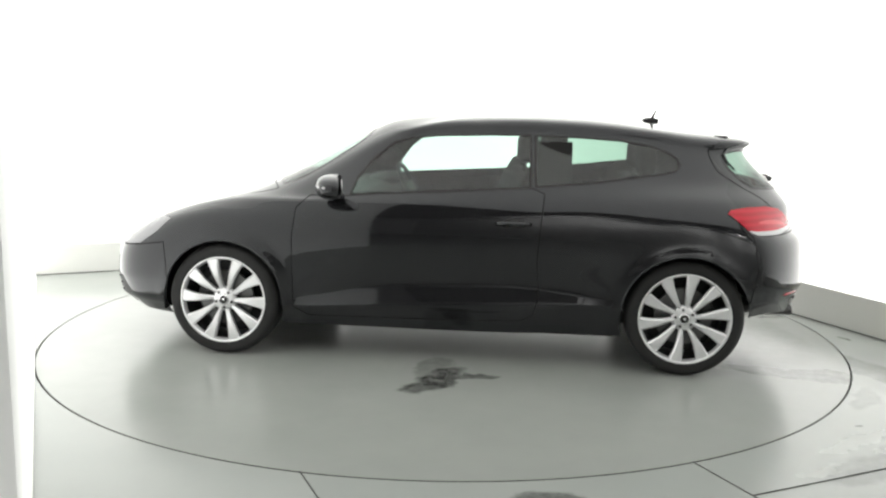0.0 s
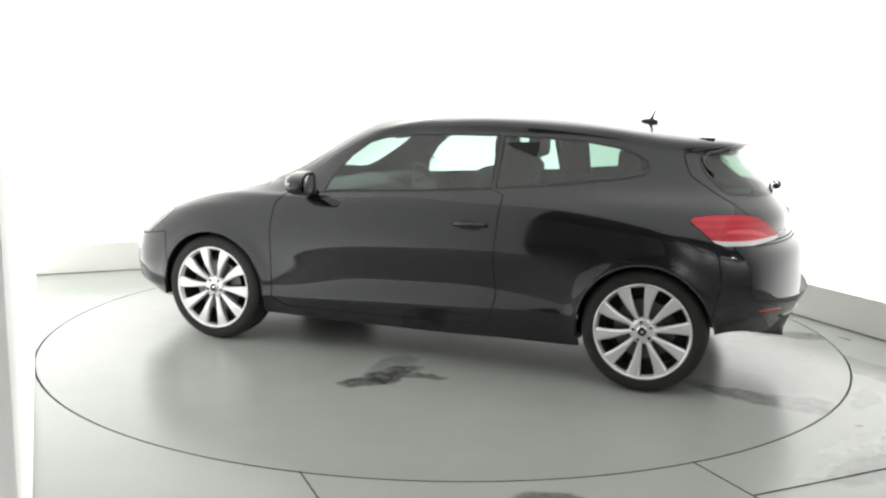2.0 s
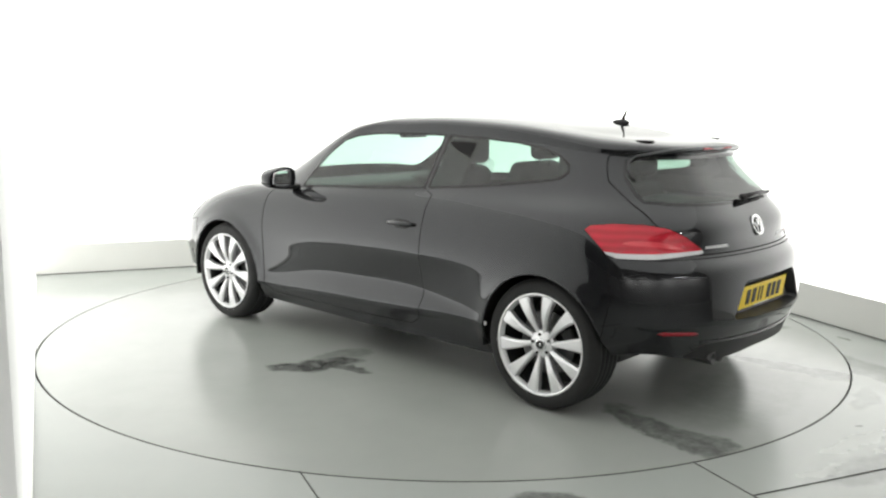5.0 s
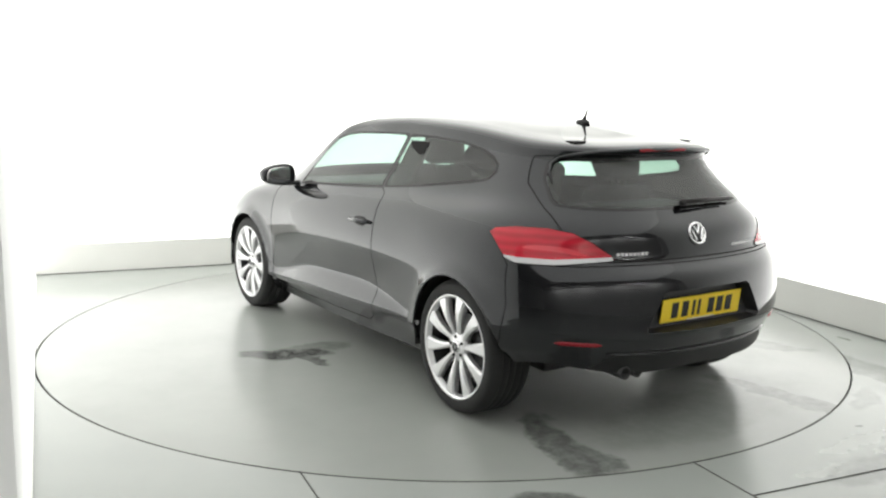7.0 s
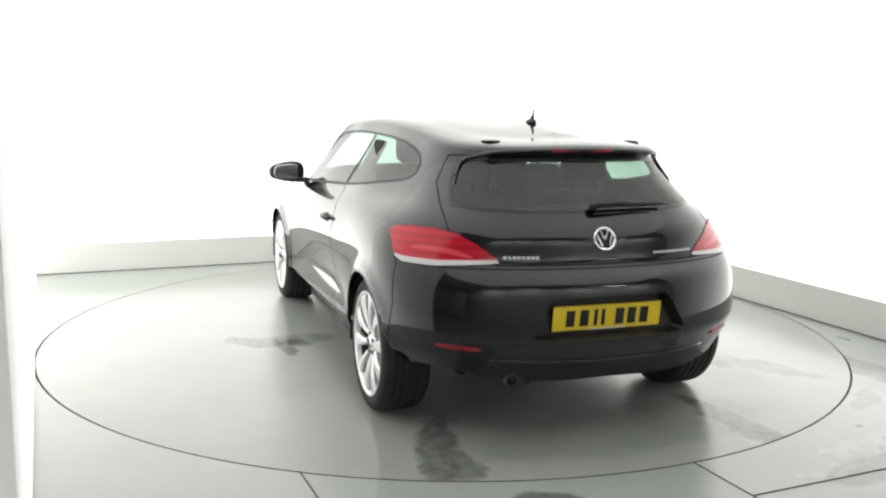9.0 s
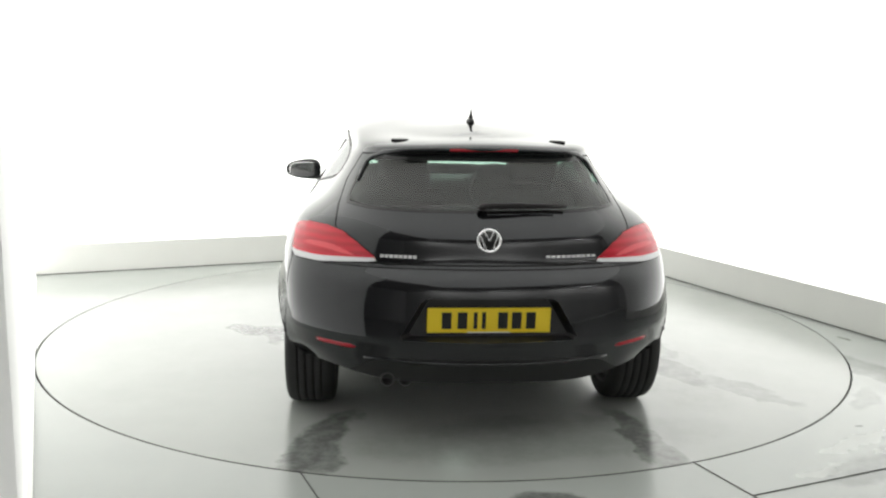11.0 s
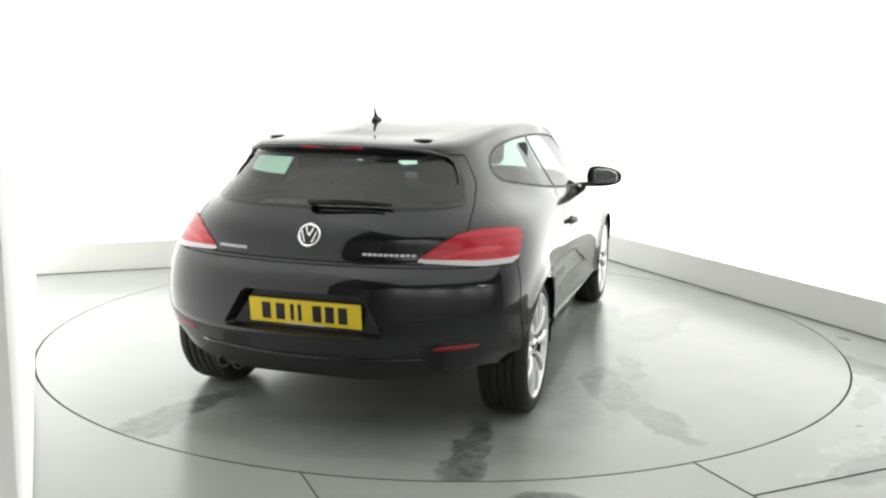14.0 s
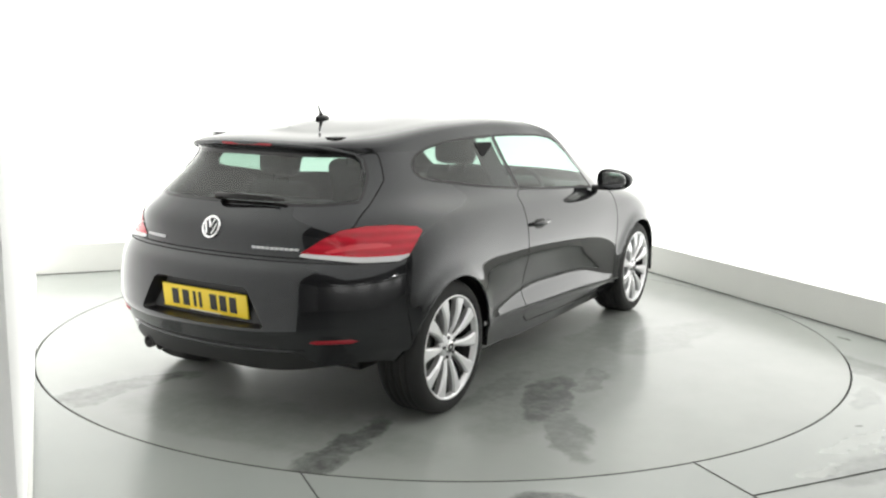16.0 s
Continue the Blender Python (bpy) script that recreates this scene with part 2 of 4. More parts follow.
def tube_bm(points, radius, sides=8, closed=False, bm=None):
    bm = bm or bmesh.new()
    pts = [Vector(p) for p in points]
    rings = []
    for i, p in enumerate(pts):
        a = pts[i - 1] if (i or closed) else p
        b = pts[(i + 1) % len(pts)] if (i + 1 < len(pts) or closed) else p
        d = (b - a).normalized()
        side = d.cross(Vector((0, 0, 1)))
        if side.length < 1e-3:
            side = d.cross(Vector((0, 1, 0)))
        side.normalize()
        up = side.cross(d)
        r = radius[i] if isinstance(radius, (list, tuple)) else radius
        rings.append([bm.verts.new(p + r * (math.cos(t) * side + math.sin(t) * up)) for t in [2 * math.pi * k / sides for k in range(sides)]])
    for i in range(len(rings) - (0 if closed else 1)):
        a, b = rings[i], rings[(i + 1) % len(rings)]
        for k in range(sides):
            bm.faces.new((a[k], a[(k + 1) % sides], b[(k + 1) % sides], b[k]))
    if not closed:
        bm.faces.new(rings[0][::-1])
        bm.faces.new(rings[-1])
    return bm


# ---------------------------------------------------------------- structure
def structure(name, bm, mat, label, category):
    ob = part(name, bm, mat)
    return tagged(ob, label, category, kind="structure")


def build_room():
    T = 0.15
    # floor sheet with a round hole for the turntable
    bm = bmesh.new()
    steps = 160
    hole = [bm.verts.new((math.cos(a) * (TABLE_R + 0.002), math.sin(a) * (TABLE_R + 0.002), 0)) for a in [2 * math.pi * i / steps for i in range(steps)]]
    outer = []
    for i in range(steps):
        a = 2 * math.pi * i / steps
        c, s = math.cos(a), math.sin(a)
        k = 16.0 / max(abs(c), abs(s))
        outer.append(bm.verts.new((c * k, s * k, 0)))
    low = [bm.verts.new((v.co.x, v.co.y, -0.05)) for v in hole]
    for i in range(steps):
        j = (i + 1) % steps
        bm.faces.new((hole[i], outer[i], outer[j], hole[j]))
        bm.faces.new((low[i], hole[i], hole[j], low[j]))
    structure("floor", bm, FLOOR, "pale grey sealed concrete floor, glossy and damp", "floor")
    bm = spin_bm([(0.0, -0.03), (TABLE_R + 0.2, -0.03)], 96)
    structure("pit_floor", bm, JOINT, "dark gap under the rim of the turntable", "floor")

    W, H = 0.06, 0.245
    # walls above and behind the plinths
    def wall(name, u0, u1, v0, v1, z0, z1, mat, label, cat="wall"):
        ob = structure(name, box_bm(u0, u1, v0, v1, z0, z1), mat, label, cat)
        ob.matrix_world = BAY_M
        return ob
    wall("wall_back", WALL_L - T, WALL_R + T, WALL_B + 0.03, WALL_B + 0.03 + T, 0, CEILING_Z, WALL, "white back wall of the studio, made to glow")
    wall("wall_right", WALL_R + 0.03, WALL_R + 0.03 + T, -4.2, WALL_B + 0.03, 0, CEILING_Z, WALL, "white side wall of the studio, made to glow")
    wall("wall_left", WALL_L - T, WALL_L, -2.5, WALL_B + 0.03, 0, CEILING_Z, SIDE_WALL, "white side wall without plinth, made to glow")
    # unseen outer walls and ceiling close the room, for reflections in the paint
    wall("wall_front", -9.0, 9.0, -11.2, -11.0, 0, CEILING_Z + 1, DARK_WALL, "unseen dim workshop wall, added beyond the studio bay")
    wall("wall_far_left", -9.2, -9.0, -11.0, 6.0, 0, CEILING_Z + 1, DARK_WALL, "unseen dim workshop wall, added beyond the studio bay")
    wall("wall_far_right", 9.0, 9.2, -11.0, 6.0, 0, CEILING_Z + 1, DARK_WALL, "unseen dim workshop wall, added beyond the studio bay")
    wall("ceiling", WALL_L - T, WALL_R + 0.03 + T, -5.4, WALL_B + 0.03 + T, CEILING_Z, CEILING_Z + 0.1, CEIL, "unseen white ceiling of the studio, with added glow", "ceiling")
    wall("ceiling_workshop", -9.2, 9.2, -11.2, 6.0, CEILING_Z + 1, CEILING_Z + 1.1, DARK_WALL, "unseen dark workshop ceiling, added above the studio", "ceiling")
    p = structure("plinth_back", box_bm(WALL_L, WALL_R - 0.001, WALL_B, WALL_B + 0.03, 0, H, 0.006), PLINTH, "pale grey painted low plinth along the wall", "plinth")
    p.matrix_world = BAY_M
    p = structure("plinth_right", box_bm(WALL_R, WALL_R + 0.03, -4.2, WALL_B, 0, H, 0.006), PLINTH, "pale grey painted low plinth with scuffs", "plinth")
    p.matrix_world = BAY_M
    # joint and shadow drawn dark at plinth foot; slim edge profile along left wall
    def foot(name, u0, u1, v0, v1, z1, mat, label):
        ob = structure(name, box_bm(u0, u1, v0, v1, 0.001, z1), mat, label, "trim")
        ob.matrix_world = BAY_M
    foot("trim_back", WALL_L + 0.02, WALL_R - 0.01, WALL_B - 0.006, WALL_B - 0.0005, 0.006, FOOT_LINE, "grey joint and shadow line at the foot of the plinth")
    foot("trim_right", WALL_R - 0.007, WALL_R - 0.0005, -4.2, WALL_B - 0.01, 0.008, FOOT_LINE, "grey joint and shadow line at the foot of the plinth")
    foot("trim_left", WALL_L, WALL_L + 0.022, -2.5, WALL_B - 0.01, 0.014, PLINTH, "slim pale edge profile along the wall")
    # joints of the cover plate in front of the turntable
    def joint(u0, u1, v0, v1):
        ob = structure("floor_joint", box_bm(u0, u1, v0, v1, -0.01, 0.0035), JOINT, "thin dark joint between floor plates", "joint")
        ob.matrix_world = BAY_M
    joint(-1.482, -1.478, -4.4, -1.95)
    joint(0.054, 0.057, -4.4, -2.45)
    joint(0.056, 2.45, -2.80, -2.796)


def build_turntable():
    prof = [(0.0, 0.0), (0.6, 0.0), (1.2, 0.0), (1.8, 0.0), (TABLE_R - 0.009, 0.0), (TABLE_R - 0.006, -0.003), (TABLE_R - 0.006, -0.028)]
    t = new("turntable")
    part("deck", spin_bm(prof[:5], 192), TABLE, t, "grey painted deck with damp stains")
    part("edge_strip", spin_bm(prof[4:], 192), JOINT, t, "dark steel edge strip")
    return tagged(t, "large round grey turntable flush with the floor, damp stains", "turntable")


build_room()
turntable = build_turntable()
# ---------------------------------------------------------------- the car's shell
import collections

from mathutils.bvhtree import BVHTree
from mathutils.interpolate import poly_3d_calc

# x forward from the middle of the wheelbase, y to the car's left, z up
AXLE, HUB_Z, WHEEL_R, ARCH_R = 1.289, 0.320, 0.320, 0.347
# half rings round the body, from the middle of the nose along the left side to the middle of the tail
UNDER_EDGE = [(2.02, 0, .20), (1.97, .42, .20), (1.80, .70, .21), (1.29, .80, .20), (.86, .80, .185), (.45, .80, .182), (0, .80, .18), (-.42, .80, .185), (-.80, .80, .195), (-1.29, .80, .22), (-1.70, .755, .335), (-1.93, .46, .30), (-1.965, 0, .285)]
SILL_LINE = [(2.13, 0, .29), (2.07, .48, .29), (1.86, .77, .30), (1.29, .875, .29), (.86, .868, .30), (.45, .872, .315), (0, .875, .335), (-.42, .878, .355), (-.80, .882, .37), (-1.29, .89, .34), (-1.715, .81, .405), (-1.945, .48, .38), (-2.02, 0, .375)]
SCOOP_LINE = [(2.15, 0, .41), (2.085, .49, .405), (1.88, .79, .43), (1.29, .89, .42), (.86, .862, .345), (.45, .845, .425), (0, .839, .46), (-.42, .841, .465), (-.80, .871, .42), (-1.29, .905, .44), (-1.735, .828, .495), (-1.985, .50, .475), (-2.07, 0, .475)]
MID_LINE = [(2.15, 0, .505), (2.078, .50, .505), (1.865, .79, .53), (1.29, .895, .55), (.86, .870, .51), (.45, .862, .54), (0, .860, .56), (-.42, .864, .575), (-.80, .88, .58), (-1.29, .908, .57), (-1.735, .828, .59), (-1.975, .50, .60), (-2.055, 0, .60)]
WIDE_LINE = [(2.115, 0, .59), (2.05, .50, .585), (1.835, .78, .63), (1.29, .885, .69), (.86, .878, .66), (.45, .878, .655), (0, .88, .655), (-.42, .883, .66), (-.80, .888, .67), (-1.29, .90, .72), (-1.705, .825, .705), (-1.95, .50, .715), (-2.03, 0, .715)]
HANDLE_LINE = [(2.055, 0, .665), (1.985, .48, .66), (1.76, .735, .725), (1.29, .845, .815), (.86, .865, .80), (.45, .872, .795), (0, .876, .795), (-.42, .878, .80), (-.80, .88, .81), (-1.29, .88, .84), (-1.64, .80, .83), (-1.885, .50, .795), (-1.965, 0, .79)]
SHOULDER_LINE = [(1.95, 0, .73), (1.88, .44, .727), (1.66, .665, .797), (1.29, .77, .872), (.90, .825, .885), (.45, .842, .895), (0, .848, .905), (-.42, .848, .915), (-.80, .848, .925), (-1.25, .832, .935), (-1.59, .752, .932), (-1.87, .48, .905), (-1.935, 0, .90)]
BELT_LINE = [(1.12, 0, .985), (1.11, .25, .983), (1.07, .48, .975), (.98, .66, .955), (.72, .785, .932), (.42, .805, .945), (0, .81, .97), (-.42, .79, 1.0), (-.80, .765, 1.03), (-1.20, .705, 1.045), (-1.55, .625, 1.04), (-1.805, .43, 1.0), (-1.868, 0, .985)]
GLASS_TOP = [(.46, 0, 1.33), (.455, .25, 1.326), (.435, .48, 1.30), (.40, .622, 1.25), (.20, .628, 1.272), (-.06, .622, 1.284), (-.30, .612, 1.287), (-.50, .605, 1.286), (-.84, .595, 1.272), (-1.15, .575, 1.24), (-1.42, .535, 1.205), (-1.63, .36, 1.20), (-1.665, 0, 1.205)]
RAIL_LINE = [(.36, 0, 1.358), (.355, .24, 1.354), (.33, .45, 1.336), (.28, .587, 1.308), (.12, .597, 1.330), (-.10, .594, 1.342), (-.30, .588, 1.348), (-.50, .582, 1.346), (-.84, .572, 1.328), (-1.13, .553, 1.298), (-1.40, .515, 1.265), (-1.655, .37, 1.25), (-1.695, 0, 1.257)]
ROOF_LINE = [(.15, 0, 1.382), (.14, .12, 1.381), (.12, .26, 1.377), (.08, .36, 1.368), (-.04, .39, 1.374), (-.18, .40, 1.381), (-.33, .40, 1.383), (-.50, .40, 1.383), (-.80, .39, 1.37), (-1.03, .37, 1.345), (-1.25, .33, 1.32), (-1.45, .20, 1.303), (-1.48, 0, 1.306)]
SPINE = [(.08, 0, 1.392), (.06, 0, 1.393), (.02, 0, 1.396), (-.05, 0, 1.399), (-.14, 0, 1.398), (-.24, 0, 1.399), (-.34, 0, 1.399), (-.50, 0, 1.397), (-.78, 0, 1.386), (-1.0, 0, 1.371), (-1.20, 0, 1.356), (-1.36, 0, 1.332), (-1.40, 0, 1.326)]
RINGS = [UNDER_EDGE, SILL_LINE, SCOOP_LINE, MID_LINE, WIDE_LINE, HANDLE_LINE, SHOULDER_LINE, BELT_LINE, GLASS_TOP, RAIL_LINE, ROOF_LINE, SPINE]
COLS = [12, 10, 14, 12, 12, 12, 12, 12, 14, 12, 10, 10]
ROWS = [4, 5, 5, 6, 6, 6, 8, 14, 5, 7, 5]
CREASES = (1, 2)


def spline_through(pts, counts):
    """Smooth curve through pts, whose ends meet their mirror image across y = 0."""
    P = np.array(pts, float)
    flip = np.array([1, -1, 1])
    if abs(P[2][1]) > 0.01:
        P = np.concatenate([[P[2] * flip, P[1] * flip], P, [P[-2] * flip, P[-3] * flip]])
        first = 2
    else:
        first = 0
    n = len(P)
    d = np.maximum(np.linalg.norm(np.diff(P, axis=0), axis=1), 1e-4) ** 0.75
    t = np.concatenate([[0], np.cumsum(d)])
    A, B = np.zeros((n, n)), np.zeros((n, 3))
    A[0, 0] = A[-1, -1] = 1
    for i in range(1, n - 1):
        A[i, i - 1], A[i, i], A[i, i + 1] = d[i - 1], 2 * (d[i - 1] + d[i]), d[i]
        B[i] = 6 * ((P[i + 1] - P[i]) / d[i] - (P[i] - P[i - 1]) / d[i - 1])
    M = np.linalg.solve(A, B)
    out = []
    for k, c in enumerate(counts):
        i = k + first
        for s in range(c):
            x = t[i] + d[i] * s / c
            a, b = (t[i + 1] - x), (x - t[i])
            out.append((M[i] * a ** 3 + M[i + 1] * b ** 3) / (6 * d[i]) + (P[i] / d[i] - M[i] * d[i] / 6) * a + (P[i + 1] / d[i] - M[i + 1] * d[i] / 6) * b)
    out.append(P[first + len(counts)])
    return np.array(out)


def catmull(pts, counts):
    P = np.array(pts, float)
    P = np.concatenate([[2 * P[0] - P[1]], P, [2 * P[-1] - P[-2]]])
    d = np.maximum(np.linalg.norm(np.diff(P, axis=0), axis=1), 1e-4) ** 0.5
    t = np.concatenate([[0], np.cumsum(d)])
    out = []
    for k, c in enumerate(counts):
        i = k + 1
        for s in range(c):
            x = t[i] + d[i] * s / c
            L = [(t[j + 1] - x) / d[j] * P[j] + (x - t[j]) / d[j] * P[j + 1] for j in (i - 1, i, i + 1)]
            q = [(t[j + 2] - x) / (t[j + 2] - t[j]) * L[j - i + 1] + (x - t[j]) / (t[j + 2] - t[j]) * L[j - i + 2] for j in (i - 1, i)]
            out.append((t[i + 1] - x) / d[i] * q[0] + (x - t[i]) / d[i] * q[1])
    out.append(P[len(counts) + 1])
    return np.array(out)


def half_shell():
    lines = [spline_through(r, COLS) for r in RINGS]
    cols = np.array(lines).transpose(1, 0, 2)
    grid = []
    cuts = [0, *CREASES, len(RINGS) - 1]
    for c in cols:
        pieces = []
        for a, b in zip(cuts, cuts[1:]):
            seg = catmull(c[a:b + 1], ROWS[a:b])
            pieces.append(seg if b == cuts[-1] else seg[:-1])
        grid.append(np.concatenate(pieces))
    grid = np.array(grid)
    grid[0, :, 1] = grid[-1, :, 1] = 0.0
    # flared lips round the wheel arches
    for wx in (AXLE, -AXLE):
        r = np.hypot(grid[..., 0] - wx, grid[..., 2] - HUB_Z)
        flare = 0.014 * np.exp(-((r - ARCH_R) / 0.035) ** 2) * (grid[..., 1] > 0.6)
        grid[..., 1] += flare
    bm = bmesh.new()
    nu, nv = grid.shape[:2]
    vs = [[bm.verts.new(p) for p in row] for row in grid]
    for i in range(nu - 1):
        for j in range(nv - 1):
            try:
                bm.faces.new((vs[i][j], vs[i][j + 1], vs[i + 1][j + 1], vs[i + 1][j]))
            except ValueError:
                pass
    bmesh.ops.remove_doubles(bm, verts=bm.verts[:], dist=2e-4)
    bmesh.ops.recalc_face_normals(bm, faces=bm.faces[:])
    if sum((f.normal.y for f in bm.faces)) < 0:
        bmesh.ops.reverse_faces(bm, faces=bm.faces[:])
    return bm


def inside(poly, a, b):
    hit = False
    for (x0, y0), (x1, y1) in zip(poly, poly[1:] + poly[:1]):
        if (y0 > b) != (y1 > b) and a < (x1 - x0) * (b - y0) / (y1 - y0) + x0:
            hit = not hit
    return hit


def mark(bm, layer, ident, poly, A, B, keep, only=None):
    """Cuts the outline poly, seen along the axes A and B, into the shell and gives the faces inside it the number ident."""
    A, B = Vector(A), Vector(B)
    for (a0, b0), (a1, b1) in zip(poly, poly[1:] + poly[:1]):
        no = A * (b1 - b0) - B * (a1 - a0)
        if no.length < 1e-6:
            continue
        lo_a, hi_a, lo_b, hi_b = min(a0, a1) - .004, max(a0, a1) + .004, min(b0, b1) - .004, max(b0, b1) + .004
        faces = []
        for f in bm.faces:
            if not keep(f.calc_center_median()):
                continue
            pa = [v.co.dot(A) for v in f.verts]
            pb = [v.co.dot(B) for v in f.verts]
            if max(pa) > lo_a and min(pa) < hi_a and max(pb) > lo_b and min(pb) < hi_b:
                faces.append(f)
        edges = {e for f in faces for e in f.edges}
        verts = {v for f in faces for v in f.verts}
        bmesh.ops.bisect_plane(bm, geom=[*faces, *edges, *verts], dist=2e-4, plane_co=A * a0 + B * b0, plane_no=no.normalized())
    for f in bm.faces:
        c = f.calc_center_median()
        if (only is None or f[layer] in only) and keep(c) and inside(poly, c.dot(A), c.dot(B)):
            f[layer] = ident


def arc_poly(cx, cz, r, n=40):
    return [(cx + r * math.cos(2 * math.pi * i / n), cz + r * math.sin(2 * math.pi * i / n)) for i in range(n)]


def smooth_poly(poly, n=5):
    """A closed outline through poly with rounded corners."""
    out = []
    k = len(poly)
    for i in range(k):
        p0, p1, p2, p3 = (poly[(i + j - 1) % k] for j in range(4))
        for s in range(n):
            t = s / n
            out.append(tuple(0.5 * (2 * b + (c - a) * t + (2 * a - 5 * b + 4 * c - d) * t * t + (3 * b - a - 3 * c + d) * t ** 3) for a, b, c, d in zip(p0, p1, p2, p3)))
    return out


X, Y, Z = (1, 0, 0), (0, 1, 0), (0, 0, 1)
LAMP_DIR = Vector((-.762, -.647, 0)).normalized()
LAMP_A0 = Vector((-1.487, .822, 0)).dot(LAMP_DIR)
BODY, HOLE, DOOR, BONNET, GATE, BUMPER_R, BUMPER_F, DOOR_WIN, QUARTER, SCREEN, REAR_WIN, LAMP, LAMP_CLEAR, HEADLAMP, RECESS, VALANCE, LAMP_BAND, GRILLE = range(18)


def lamp_outline(pts):
    return [(LAMP_A0 + a, b) for a, b in pts]


def smooth_normals(bm):
    """The uncut shell's corners and normals, face by face, with a search tree."""
    bm.normal_update()
    bm.faces.ensure_lookup_table()
    faces = [([v.co.copy() for v in f.verts], [v.normal.copy() for v in f.verts]) for f in bm.faces]
    return BVHTree.FromBMesh(bm), faces


def cut_shell():
    bm = half_shell()
    smooth_tree, smooth_faces = smooth_normals(bm)
    L = bm.faces.layers.int.new("panel")
    side = lambda c: c.y > 0.5
    for wx in (AXLE, -AXLE):
        mark(bm, L, HOLE, arc_poly(wx, HUB_Z, ARCH_R), X, Z, lambda c: c.y > 0.45 and c.z < 0.75)
        mark(bm, L, HOLE, [(wx - .334, .14), (wx + .334, .14), (wx + .334, .24), (wx - .334, .24)], X, Z, lambda c: c.y > 0.45)
    flank = lambda c: c.y > 0.55 and c.z < 1.08
    mark(bm, L, DOOR, [(.885, .30), (.885, .70), (.865, .86), (.80, .925), (.60, .928), (.40, .945), (0, .967), (-.45, .997), (-.515, .97), (-.50, .80), (-.485, .60), (-.50, .42), (-.47, .30), (-.40, .262), (.0, .25), (.80, .245)], X, Z, flank, (BODY,))
    glasshouse = lambda c: c.y > 0.5 and c.z > .9 and -1.4 < c.x < .8
    mark(bm, L, DOOR_WIN, [(.565, .938), (.53, 1.03), (.44, 1.145), (.34, 1.222), (.24, 1.252), (.10, 1.268), (-.20, 1.278), (-.425, 1.278), (-.438, 1.0), (0, .972), (.40, .949)], X, Z, glasshouse)
    mark(bm, L, QUARTER, [(-.452, 1.278), (-.70, 1.272), (-.92, 1.258), (-1.08, 1.232), (-1.18, 1.20), (-1.235, 1.165), (-1.25, 1.13), (-1.225, 1.10), (-1.15, 1.083), (-.80, 1.036), (-.465, 1.003)], X, Z, glasshouse)
    mark(bm, L, SCREEN, [(-.02, .998), (.25, .995), (.46, .988), (.60, .975), (.615, .99), (.60, 1.05), (.575, 1.13), (.545, 1.20), (.51, 1.25), (.42, 1.282), (.22, 1.305), (-.02, 1.312)], Y, Z, lambda c: c.x > .25 and c.z > .95)
    tail = lambda c: c.x < -1.3
    mark(bm, L, GATE, [(-.02, .787), (.49, .787), (.60, .80), (.645, .93), (.636, 1.0), (.603, 1.10), (.53, 1.218), (.40, 1.235), (-.02, 1.24)], Y, Z, lambda c: c.x < -1.4 and c.z > .7, (BODY,))
    mark(bm, L, REAR_WIN, [(-.02, 1.0), (.30, 1.003), (.50, 1.008), (.592, 1.018), (.59, 1.04), (.555, 1.12), (.505, 1.195), (.45, 1.209), (-.02, 1.208)], Y, Z, lambda c: c.x < -1.4 and c.z > .95)
    mark(bm, L, BUMPER_R, [(-1.60, .80), (-1.63, .765), (-1.66, .60), (-1.63, .44), (-1.55, .15), (-2.2, .15), (-2.2, .772), (-1.80, .772)], X, Z, tail, (BODY,))
    lamp_side = lambda c: c.x < -1.4 and c.y > .3 and c.z > .7
    mark(bm, L, LAMP, lamp_outline([(-.005, .892), (.02, .910), (.12, .922), (.26, .922), (.37, .905), (.45, .868), (.53, .812), (.54, .795), (.515, .790), (.30, .775), (.13, .778), (.085, .794), (.04, .845)]), LAMP_DIR, Z, lamp_side)
    mark(bm, L, LAMP_CLEAR, lamp_outline([(.068, .806), (.13, .800), (.30, .797), (.53, .808), (.545, .79), (.51, .785), (.30, .77), (.13, .773), (.085, .79)]), LAMP_DIR, Z, lamp_side, (LAMP,))
    mark(bm, L, LAMP_BAND, lamp_outline(smooth_poly([(.16, .838), (.20, .852), (.33, .848), (.435, .818), (.42, .812), (.30, .829)], 3)), LAMP_DIR, Z, lamp_side, (LAMP,))
    mark(bm, L, RECESS, [(-.02, .662), (.255, .660), (.285, .645), (.37, .50), (.36, .487), (-.02, .482)], Y, Z, lambda c: c.x < -1.8, (BUMPER_R,))
    mark(bm, L, VALANCE, [(-.02, .40), (.40, .40), (.50, .372), (.62, .30), (.62, .15), (-.02, .15)], Y, Z, lambda c: c.x < -1.7 and c.z < .5, (BUMPER_R,))
    nose = lambda c: c.x > 1.0
    mark(bm, L, HEADLAMP, [(2.03, .615), (1.93, .60), (1.80, .62), (1.70, .69), (1.62, .765), (1.68, .776), (1.83, .735), (1.98, .68)], X, Z, lambda c: c.x > 1.5 and c.y > .42 and c.z > .55)
    mark(bm, L, BUMPER_F, [(1.64, .64), (1.62, .50), (1.60, .15), (2.3, .15), (2.3, .615), (1.93, .595), (1.80, .615)], X, Z, nose, (BODY,))
    mark(bm, L, GRILLE, [(-.02, .23), (.68, .24), (.755, .33), (.72, .41), (.60, .44), (-.02, .46)], Y, Z, lambda c: c.x > 1.8 and c.z < .6, (BUMPER_F,))
